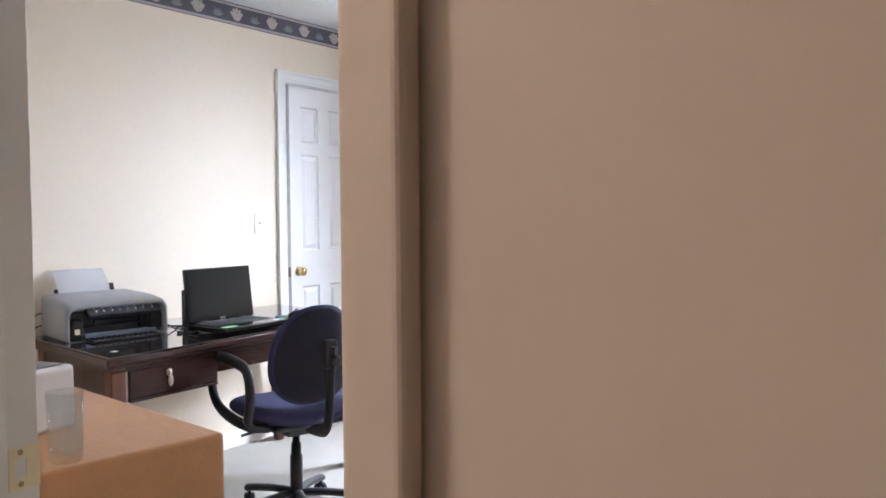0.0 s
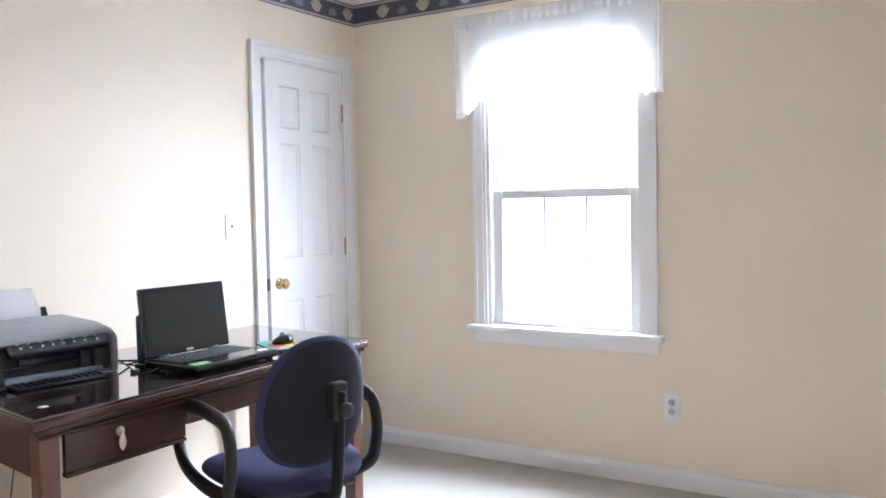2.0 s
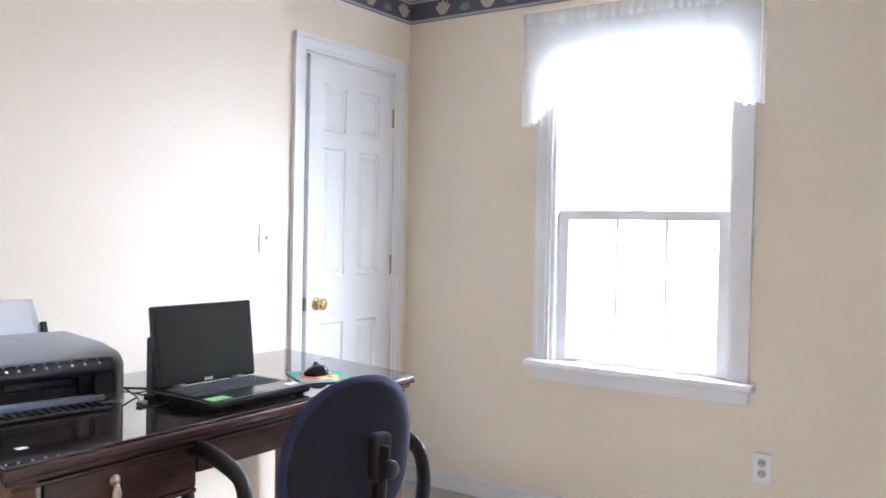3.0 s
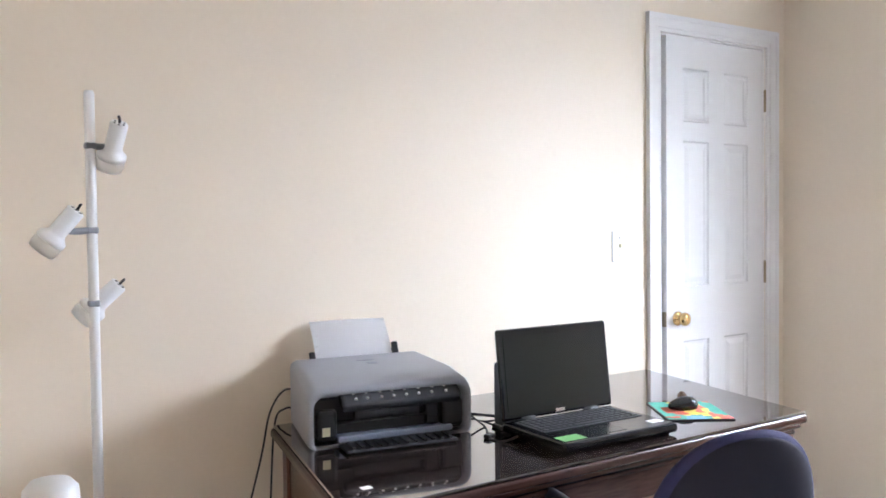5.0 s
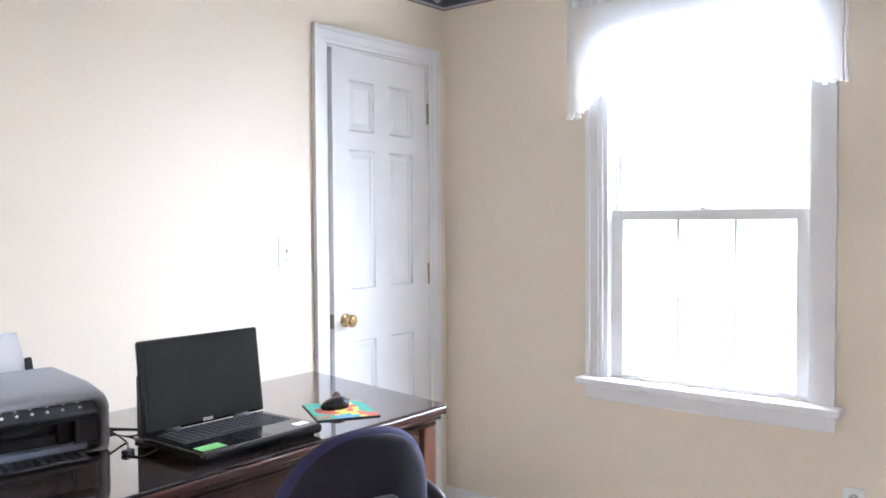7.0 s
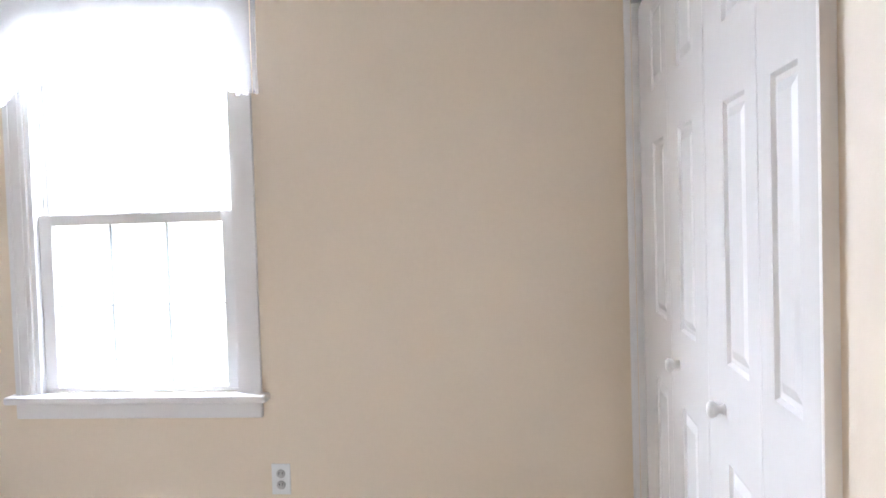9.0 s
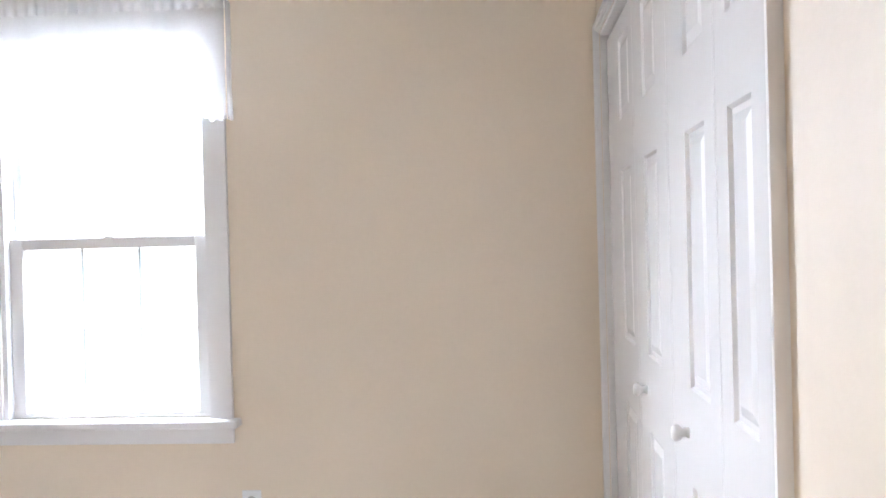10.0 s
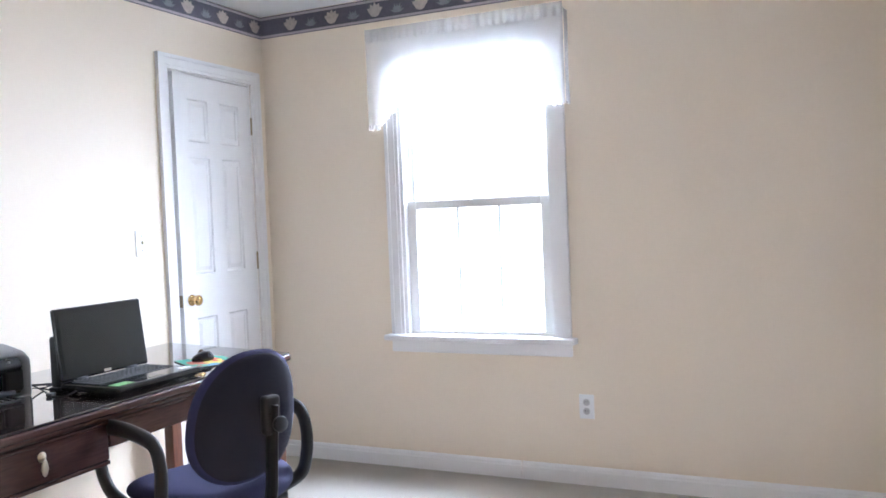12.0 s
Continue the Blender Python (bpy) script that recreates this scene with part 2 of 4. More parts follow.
tagged(box("floor", (-1.2, -5.6, -0.1), (5.6, 0.15, 0), CARPET, bevel=0), "pale beige cut pile carpet floor, slightly worn", "floor", kind="structure")
tagged(box("ceiling", (-1.2, -5.6, TOP), (5.6, 0.15, TOP + 0.1), CEIL, bevel=0), "white flat painted ceiling", "ceiling", kind="structure")
wall_with_hole("wall_north", (-0.12, 0, 0), (EAST + 0.8, 0.15, TOP), 0, [WIN], CREAM, "cream painted wall around the window")
wall_with_hole("wall_west", (-0.12, HALLF, 0), (0, 0, TOP), 1, [DOOR], CREAM, "cream painted wall behind the desk")
wall_with_hole("wall_east", (EAST, -2.60, 0), (EAST + 0.12, 0, TOP), 1, [CLO], CREAM, "cream painted wall around the closet")
tagged(box("wall_nook", (EAST + 0.12, -2.60, 0), (EAST + 0.80, -2.48, TOP), CREAM, bevel=0), "cream painted return wall", "wall", kind="structure")
tagged(box("wall_nook_east", (NOOK, SOUTH, 0), (NOOK + 0.12, -2.60, TOP), CREAM, bevel=0), "cream painted wall beside the entry", "wall", kind="structure")
wall_with_hole("wall_south", (0, HALLF + 0.006, 0), (5.3, SOUTH, TOP), 0, [ENTRY], CREAM, "cream painted wall around the entry")
tagged(box("wall_hall_lining_west", (-0.12, HALLF, 0), (ENTRY[0] - 0.06, HALLF + 0.006, TOP), HALL, bevel=0), "hall wall with dim warm light in its tan colour", "wall", kind="structure")
tagged(box("wall_hall_lining_east", (ENTRY[1] + 0.0, HALLF, 0), (5.3, HALLF + 0.006, TOP), HALL, bevel=0), "hall wall beside the doorway, dim warm light in its tan colour", "wall", kind="structure")
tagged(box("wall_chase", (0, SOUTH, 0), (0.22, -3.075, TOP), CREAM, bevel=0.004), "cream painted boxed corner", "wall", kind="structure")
tagged(box("wall_hall_south", (-0.12, -5.5, 0), (5.3, -5.38, TOP), HALL, bevel=0), "hall wall with dim warm light in its tan colour", "wall", kind="structure")
tagged(box("wall_hall_west", (-0.24, -5.5, 0), (-0.12, HALLF, TOP), HALL, bevel=0), "hall wall with dim warm light in its tan colour", "wall", kind="structure")
tagged(box("wall_hall_east", (5.3, -5.5, 0), (5.42, HALLF + 0.3, TOP), HALL, bevel=0), "hall wall with dim warm light in its tan colour", "wall", kind="structure")
tagged(box("wall_closet_back", (EAST + 0.7, -2.48, 0), (EAST + 0.8, 0, TOP), CREAM, bevel=0), "cream painted closet back wall", "wall", kind="structure")
# unseen box added behind the west door, keeps sky light out of its gaps
tagged(box("light_block_south", (-0.8, -1.30, 0), (-0.12, -1.20, TOP), CREAM, bevel=0), "unseen wall added behind the door to block sky light", "wall", kind="structure")
tagged(box("light_block_north", (-0.8, 0.05, 0), (-0.12, 0.15, TOP), CREAM, bevel=0), "unseen wall added behind the door to block sky light", "wall", kind="structure")
tagged(box("light_block_west", (-0.9, -1.30, 0), (-0.8, 0.15, TOP), CREAM, bevel=0), "unseen wall added behind the door to block sky light", "wall", kind="structure")


def base_run(name, p, q, n):
    """A baseboard with a rounded cap from p to q along a wall; n points into the room."""
    p, q, n = Vector((*p, 0)), Vector((*q, 0)), Vector((*n, 0))
    prof = [(0, 0), (0.014, 0), (0.014, 0.062), (0.011, 0.068), (0.011, 0.076), (0.006, 0.084), (0.0, 0.088)]
    bm = bmesh.new()
    ends = [[bm.verts.new(e + n * d + Vector((0, 0, z))) for d, z in prof] for e in (p, q)]
    for i in range(len(prof)):
        j = (i + 1) % len(prof)
        bm.faces.new((ends[0][i], ends[0][j], ends[1][j], ends[1][i]))
    bm.faces.new(ends[0]), bm.faces.new(ends[1])
    return tagged(mesh(name, bm, TRIM), "white painted wooden baseboard", "baseboard", kind="structure")


base_run("baseboard_north", (0.001, 0), (1.44, 0), (0, -1))
base_run("baseboard_north_east", (1.446, 0), (EAST, 0), (0, -1))
base_run("baseboard_west", (0, -3.075), (0, -0.83), (1, 0))
base_run("baseboard_east", (EAST, -2.6), (EAST, -1.97), (-1, 0))
base_run("baseboard_south", (0.22, SOUTH), (ENTRY[0] - 0.08, SOUTH), (0, 1))


def casing(parent, name, m, w, h, d=0.07, t=0.018, foot=0.0):
    """Door or window casing, laid out in a plane (u right, v up, depth towards -n), mitred in three pieces, with a stepped section."""
    for side in ("left", "right", "head"):
        bm = bmesh.new()
        for k, (o, i, th) in enumerate(((0.0, 0.26 * d, t), (0.26 * d, 0.76 * d, t * 0.78), (0.76 * d, d, t * 0.55))):
            o2, i2 = d - o, d - i
            if side == "left":
                quad = [(-o2, foot), (-i2, foot), (-i2, h + i2), (-o2, h + o2)]
            elif side == "right":
                quad = [(w + i2, foot), (w + o2, foot), (w + o2, h + o2), (w + i2, h + i2)]
            else:
                quad = [(-i2, h + i2), (w + i2, h + i2), (w + o2, h + o2), (-o2, h + o2)]
            lo = [bm.verts.new((u, 0, v)) for u, v in quad]
            hi = [bm.verts.new((u, -th, v)) for u, v in quad]
            bm.faces.new(lo), bm.faces.new(hi)
            for a in range(4):
                b = (a + 1) % 4
                bm.faces.new((lo[a], lo[b], hi[b], hi[a]))
        bmesh.ops.transform(bm, matrix=m, verts=bm.verts)
        mesh(name, bm, TRIM, parent)


def panel_leaf(name, w, h, thick, panels, material, parent=None, m=None):
    """A moulded door leaf in u, v with its face at depth 0 and moulded panels (u0, u1, v0, v1), sunk with a raised field."""
    bm = bmesh.new()
    us = sorted({0, w, *[p[0] for p in panels], *[p[1] for p in panels]})
    vs = sorted({0, h, *[p[2] for p in panels], *[p[3] for p in panels]})
    for u0, u1 in zip(us, us[1:]):
        for v0, v1 in zip(vs, vs[1:]):
            if any(p[0] <= u0 and u1 <= p[1] and p[2] <= v0 and v1 <= p[3] for p in panels):
                continue
            bm.faces.new([bm.verts.new((u, 0, v)) for u, v in ((u0, v0), (u1, v0), (u1, v1), (u0, v1))])
    for u0, u1, v0, v1 in panels:
        loops = []
        for inset, depth in ((0, 0), (0.006, 0.007), (0.016, 0.008), (0.034, 0.002), (0.036, 0.0015)):
            loops.append([bm.verts.new((u, depth, v)) for u, v in ((u0 + inset, v0 + inset), (u1 - inset, v0 + inset), (u1 - inset, v1 - inset), (u0 + inset, v1 - inset))])
        for p, q in zip(loops, loops[1:]):
            for k in range(4):
                bm.faces.new((p[k], p[(k + 1) % 4], q[(k + 1) % 4], q[k]))
        bm.faces.new(loops[-1])
    c = [bm.verts.new((u, d, v)) for d in (0, thick) for u, v in ((0, 0), (w, 0), (w, h), (0, h))]
    for q in ((4, 5, 6, 7), (0, 1, 5, 4), (1, 2, 6, 5), (2, 3, 7, 6), (3, 0, 4, 7)):
        bm.faces.new([c[k] for k in q])
    bmesh.ops.remove_doubles(bm, verts=bm.verts, dist=1e-5)
    if m is not None:
        bmesh.ops.transform(bm, matrix=m, verts=bm.verts)
    return mesh(name, bm, material, parent)


# door in the west wall: u runs along +y, the room lies towards +x
WESTM = pose(0, 0, 0, 0, 0, 90)
door = tagged(new("door_1"), "white six-panel interior door with brass knob, slightly ajar", "door", kind="structure")
dm = Matrix.Translation((0, DOOR[0], 0)) @ WESTM
dw = DOOR[1] - DOOR[0]
casing(door, "casing", dm, dw, DOOR[3], 0.068, 0.02)
bm = bmesh.new()
for a, b in (((-0.12, DOOR[0], 0), (-0.002, DOOR[0] + 0.016, DOOR[3])), ((-0.12, DOOR[1] - 0.010, 0), (-0.002, DOOR[1], DOOR[3])), ((-0.12, DOOR[0], DOOR[3] - 0.008), (-0.002, DOOR[1], DOOR[3]))):
    add_box(bm, a, b)
mesh("frame", bm, TRIM, door)
lw = dw - 0.036
six = []
for u0, u1 in ((0.095, 0.250), (lw - 0.250, lw - 0.095)):
    six += [(u0, u1, 1.70, 1.91), (u0, u1, 1.05, 1.625), (u0, u1, 0.20, 0.835)]
# the leaf stands a finger's breadth ajar, turned on its hinges; swing maps the closed door's place
hinge_at = Vector((-0.003, DOOR[1] - 0.013, 0))
swing = Matrix.Translation(hinge_at) @ pose(0, 0, 0, 0, 0, 1.9) @ Matrix.Translation(-hinge_at)
panel_leaf("leaf", lw, 2.027, 0.035, six, DOORP, door, swing @ Matrix.Translation((-0.003, DOOR[0] + 0.023, 0.012)) @ WESTM)
lathe("knob", [(0.0, 0.0), (0.032, 0.0), (0.033, 0.006), (0.024, 0.010), (0.013, 0.014), (0.013, 0.022), (0.024, 0.028), (0.031, 0.042), (0.029, 0.054), (0.016, 0.062), (0, 0.063)], BRASS, door, swing @ pose(-0.003, DOOR[0] + 0.082, 0.94, 0, 90, 0) @ Matrix.Scale(0.86, 4))
box("latch_plate", (-0.031, DOOR[0] + 0.0215, 0.910), (-0.006, DOOR[0] + 0.024, 0.968), AGED, door, 0.0008, swing)
for z in (1.826, 1.10, 0.30):
    bm = bmesh.new()
    add_lathe(bm, [(0, -0.045), (0.006, -0.045), (0.0065, -0.016), (0.005, -0.015), (0.0065, -0.014), (0.0065, 0.014), (0.005, 0.015), (0.0065, 0.016), (0.0065, 0.042), (0.004, 0.050), (0, 0.051)], 10, pose(0.0, DOOR[1] + 0.000, z))
    add_box(bm, (-0.010, DOOR[1] - 0.026, z - 0.044), (-0.006, DOOR[1] - 0.004, z + 0.044))
    mesh("hinge", bm, AGED, door)

# closet with four bifold leaves in the east wall: u runs along -y, the room lies towards -x
closet = tagged(new("door_2"), "white bifold closet doors with four moulded leaves, closed", "closet door", kind="structure")
EASTM = pose(0, 0, 0, 0, 0, -90)
casing(closet, "casing", Matrix.Translation((EAST, CLO[1], 0)) @ EASTM, CLO[1] - CLO[0], CLO[3], 0.032, 0.020)
bm = bmesh.new()
for a, b in (((EAST + 0.002, CLO[0], 0), (EAST + 0.12, CLO[0] + 0.012, CLO[3])), ((EAST + 0.002, CLO[1] - 0.012, 0), (EAST + 0.12, CLO[1], CLO[3])), ((EAST + 0.002, CLO[0], CLO[3] - 0.012), (EAST + 0.12, CLO[1], CLO[3]))):
    add_box(bm, a, b)
mesh("frame", bm, TRIM, closet)
# each leaf: far edge, near edge, and the stretch of its panels, as y
LEAVES = [(-0.098, -0.640, -0.365, -0.565), (-0.640, -1.110, -0.790, -0.975), (-1.110, -1.530, -1.285, -1.450), (-1.530, -1.903, -1.607, -1.743)]
for far, near, p0, p1 in LEAVES:
    u0, u1, wide = far - p0, far - p1, far - near
    cp = [(u0, u1, 1.68, 1.93), (u0, u1, 1.00, 1.525), (u0, u1, 0.18, 0.80)]
    panel_leaf("leaf", wide - 0.003, 1.995, 0.03, cp, DOORP, closet, Matrix.Translation((EAST + 0.022, far, 0.015)) @ EASTM)
for yk in (-0.745, -1.255):
    lathe("knob", [(0, 0), (0.012, 0), (0.009, 0.006), (0.008, 0.012), (0.016, 0.020), (0.018, 0.028), (0.013, 0.034), (0, 0.036)], WHITEP, closet, pose(EAST + 0.022, yk, 0.918, 0, -90, 0), 16)

# entry doorway
entry = tagged(new("door_3"), "white painted entry door frame with an ivory strike plate", "door frame", kind="structure")
bm = bmesh.new()
add_box(bm, (ENTRY[0], HALLF - 0.0, 0), (ENTRY[0] + 0.019, SOUTH + 0.002, ENTRY[3]), 0.002)
add_box(bm, (ENTRY[0] + 0.019, SOUTH - 0.10, 0), (ENTRY[0] + 0.030, SOUTH - 0.055, ENTRY[3]), 0.002)
mesh("jamb", bm, JAMB, entry)
# right jamb and its hall casing take the dimmed hall colour too
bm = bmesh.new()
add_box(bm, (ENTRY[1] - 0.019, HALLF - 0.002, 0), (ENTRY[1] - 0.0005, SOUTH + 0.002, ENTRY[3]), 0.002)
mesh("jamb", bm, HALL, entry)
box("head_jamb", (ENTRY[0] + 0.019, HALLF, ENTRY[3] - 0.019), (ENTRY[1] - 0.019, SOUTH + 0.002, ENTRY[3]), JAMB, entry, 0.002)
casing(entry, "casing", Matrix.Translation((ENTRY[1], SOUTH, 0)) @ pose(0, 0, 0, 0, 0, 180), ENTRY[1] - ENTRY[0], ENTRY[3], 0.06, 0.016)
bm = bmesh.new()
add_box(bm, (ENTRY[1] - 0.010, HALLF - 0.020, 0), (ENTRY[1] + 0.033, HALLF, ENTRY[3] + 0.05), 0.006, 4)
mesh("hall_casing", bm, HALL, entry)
box("hall_casing", (ENTRY[0] - 0.05, HALLF - 0.018, 0), (ENTRY[0] + 0.008, HALLF, ENTRY[3] + 0.05), JAMB, entry, 0.006)
bm = bmesh.new()
sx, sy, sz = ENTRY[0] + 0.019, SOUTH - 0.028, 0.872
for a, b in (((sx, sy - 0.022, sz - 0.035), (sx + 0.002, sy + 0.03, sz - 0.016)), ((sx, sy - 0.022, sz + 0.016), (sx + 0.002, sy + 0.03, sz + 0.035)), ((sx, sy - 0.022, sz - 0.016), (sx + 0.002, sy - 0.012, sz + 0.016)), ((sx, sy + 0.008, sz - 0.016), (sx + 0.002, sy + 0.03, sz + 0.016))):
    add_box(bm, a, b)
mesh("strike_plate", bm, IVORY, entry)
for dz in (-0.026, 0.026):
    lathe("screw", [(0, 0), (0.005, 0), (0.004, 0.0012), (0, 0.0014)], AGED, entry, pose(sx + 0.002, sy - 0.002, sz + dz, 0, 90, 0), 10)

# ---- window ----
window = tagged(new("window_1"), "white double-hung window with muntins in the lower sash", "window", kind="structure")
x0, x1, z0, z1 = WIN
casing(window, "casing", Matrix.Translation((x0, 0, 0)), x1 - x0, z1, 0.072, 0.02, foot=z0)
bm = bmesh.new()
add_box(bm, (x0 - 0.10, -0.062, z0 - 0.030), (x1 + 0.10, 0.03, z0), 0.008, 3)
mesh("stool", bm, TRIM, window)
bm = bmesh.new()
add_box(bm, (x0 - 0.075, -0.018, z0 - 0.092), (x1 + 0.075, 0, z0 - 0.030), 0.005)
mesh("apron", bm, TRIM, window)
bm = bmesh.new()
for a, b in (((x0, 0, z0), (x0 + 0.020, 0.15, z1)), ((x1 - 0.020, 0, z0), (x1, 0.15, z1)), ((x0 + 0.02, 0, z1 - 0.02), (x1 - 0.02, 0.15, z1)), ((x0 + 0.02, 0.03, z0), (x1 - 0.02, 0.15, z0 + 0.012))):
    add_box(bm, a, b, 0.002)
for xx in (x0 + 0.020, x1 - 0.032):
    add_box(bm, (xx, 0.066, 1.36), (xx + 0.012, 0.074, z1 - 0.02), 0.002)
mesh("frame", bm, TRIM, window)


def sash(y0, y1, zb, zt, stile, bottom, top, grid):
    a, b = x0 + 0.021, x1 - 0.021
    bm = bmesh.new()
    add_box(bm, (a, y0, zb), (a + stile, y1, zt), 0.003)
    add_box(bm, (b - stile, y0, zb), (b, y1, zt), 0.003)
    add_box(bm, (a + stile, y0, zb), (b - stile, y1, zb + bottom), 0.003)
    add_box(bm, (a + stile, y0, zt - top), (b - stile, y1, zt), 0.003)
    mesh("sash", bm, TRIM, window)
    ym = (y0 + y1) / 2
    g = box("pane", (a + stile - 0.004, ym - 0.002, zb + bottom - 0.004), (b - stile + 0.004, ym + 0.002, zt - top + 0.004), GLASS, window, 0)
    g.visible_shadow = False
    if grid:
        ga, gb = a + stile, b - stile
        for k in (1, 2):
            xx = ga + (gb - ga) * k / 3
            box("muntin", (xx - 0.0065, ym + 0.006, zb + bottom), (xx + 0.0065, ym + 0.014, zt - top), GRILLE, window, 0.001)
        zz = (zb + bottom + zt - top) / 2
        box("muntin", (ga, ym + 0.0145, zz - 0.006), (gb, ym + 0.020, zz + 0.006), GRILLE, window, 0.001)


sash(0.032, 0.064, z0 + 0.004, 1.382, 0.050, 0.016, 0.042, True)
sash(0.076, 0.108, 1.350, z1 - 0.021, 0.030, 0.040, 0.035, False)
lathe("sash_lock", [(0, 0), (0.020, 0), (0.020, 0.006), (0.012, 0.012), (0, 0.014)], WHITEP, window, pose((x0 + x1) / 2, 0.046, 1.382), 14)

# overcast daylight outside the window
GLOW = bpy.data.materials.new("bright overcast sky")
GLOW.use_nodes = True
_e = GLOW.node_tree.nodes.new("ShaderNodeEmission")
_e.inputs[0].default_value, _e.inputs[1].default_value = (0.88, 0.93, 1.0, 1), 4.0
GLOW.node_tree.links.new(_e.outputs[0], GLOW.node_tree.nodes["Material Output"].inputs[0])
tagged(box("backdrop", (-14, 9.0, -3), (16, 9.1, 12), GLOW, bevel=0), "bright overcast sky outside the window", "sky", kind="structure")
tagged(box("ground", (-14, 0.16, -3.1), (16, 9.0, -3.0), mat("pale lawn", (0.25, 0.27, 0.18), 0.9, grain=0.5, scale=3, stain=0.4), bevel=0), "pale sunlit lawn outside the window", "ground", kind="structure")


# ---- wallpaper border ----
def border(name, m, length, first):
    """A printed border strip with bands and alternating motifs; u along the wall, v up, towards -y."""
    b = tagged(new(name), "navy wallpaper border with cream tulip motifs", "wallpaper border", kind="structure")
    b.matrix_world = m
    h0, h1 = 2.318, TOP - 0.003
    box("strip", (0, -0.0022, h0), (length, 0, h1), NAVYB, b, 0)
    bm = bmesh.new()
    for v0, v1 in ((h0 + 0.004, h0 + 0.016), (h1 - 0.018, h1 - 0.006)):
        add_box(bm, (0, -0.0034, v0), (length, -0.0022, v1))
    mesh("band", bm, BAND, b)
    n = int((length - first) / 0.262) + 1
    bm, bl = bmesh.new(), bmesh.new()
    mid = (h0 + h1) / 2
    for k in range(n):
        cu = first + k * 0.262
        if cu > length - 0.04:
            continue
        for lobe in range(-2, 3):
            ang, ln = lobe * 0.50, 0.058 - 0.002 * abs(lobe)
            ring = []
            for side, steps in ((1, range(0, 7)), (-1, range(6, -1, -1))):
                for st in steps:
                    q = st / 6
                    du, dv = side * 0.0135 * math.sin(math.pi * min(1.0, 0.12 + 0.88 * q)) ** 0.8, ln * q
                    if side < 0 and st == 6:
                        continue
                    ring.append(bm.verts.new((cu + du * math.cos(ang) + dv * math.sin(ang), -0.0036 - 0.0003 * (lobe + 2), mid - 0.018 - du * math.sin(ang) + dv * math.cos(ang))))
            bm.faces.new(ring)
        bm.faces.new([bm.verts.new((cu + 0.031 * math.cos(2 * math.pi * q / 16), -0.0052, mid - 0.008 + 0.027 * math.sin(2 * math.pi * q / 16))) for q in range(16)])
        cu += 0.131
        if cu > length - 0.04:
            continue
        for leaf in range(7):
            ang = -1.5 + leaf * 0.5
            r = 0.034 if leaf % 2 else 0.042
            tip = (cu + r * math.sin(ang), mid - 0.014 + r * math.cos(ang) * 0.9)
            sx2, sz2 = math.cos(ang) * 0.0065, -math.sin(ang) * 0.0065
            base2 = (cu, mid - 0.030)
            midp = ((tip[0] + base2[0]) / 2, (tip[1] + base2[1]) / 2)
            bl.faces.new([bl.verts.new((p[0], -0.0036 - 0.0002 * leaf, p[1])) for p in (base2, (midp[0] + sx2, midp[1] + sz2), tip, (midp[0] - sx2, midp[1] - sz2))])
    mesh("tulip_motif", bm, SHELL, b)
    mesh("leaf_motif", bl, LEAF, b)


border("border_north", Matrix.Translation((0.004, 0, 0)), EAST - 0.004, 0.200)
border("border_west", Matrix.Translation((0, -3.075, 0)) @ WESTM, 3.075, (3.075 - 0.057) % 0.262)

# ---- valance ----
valance = tagged(new("curtain_valance"), "sheer white ruffled curtain valance on a rod over the window", "curtain")
VX0, VX1 = 0.703, 1.745


def cloth(name, path, ztop, zbot, folds, depth, scallop):
    """A hanging sheer cloth: path gives (x, y) along its run."""
    bm = bmesh.new()
    nu, nv = 220, 18
    grid = []
    for i in range(nu + 1):
        s = i / nu
        (xa, ya), (xb, yb), f = path(s)
        row = []
        for j in range(nv + 1):
            v = j / nv
            amp = depth * (0.25 + 0.75 * v)
            wob = math.sin(s * folds * 6.283 + 0.8 * math.sin(s * 17)) * amp + noise.noise(Vector((s * 9, v * 2, 3))) * amp
            z = ztop + (zbot - ztop + scallop(s)) * v + 0.004 * math.sin(s * folds * 12.566 + 1) * v
            row.append(bm.verts.new((xa + f[0] * wob, ya + f[1] * wob, z)))
        grid.append(row)
    for p, q in zip(grid, grid[1:]):
        for j in range(nv):
            bm.faces.new((p[j], q[j], q[j + 1], p[j + 1]))
    return mesh(name, bm, SHEER, valance, smooth=True)


def front_path(s):
    return (VX0 + (VX1 - VX0) * s, -0.072), (0, 0), (0, 1)


def scal(s):
    return 0.10 * max(0.0, min(1.0, (min(s, 1 - s) - 0.06) / 0.10)) + (0.04 * s)


cloth("cloth", front_path, 2.232, 1.765, 9, 0.009, scal)
cloth("return_cloth", lambda s: ((VX0 - 0.002, -0.070 + 0.066 * s), (0, 0), (1, 0)), 2.232, 1.765, 2, 0.006, lambda s: 0.0)
cloth("return_cloth", lambda s: ((VX1 + 0.002, -0.070 + 0.066 * s), (0, 0), (1, 0)), 2.232, 1.80, 2, 0.006, lambda s: 0.0)
cloth("header", lambda s: ((VX0 + (VX1 - VX0) * s, -0.078), (0, 0), (0, 1)), 2.262, 2.196, 26, 0.006, lambda s: 0.0)
bm = bmesh.new()
rows = []
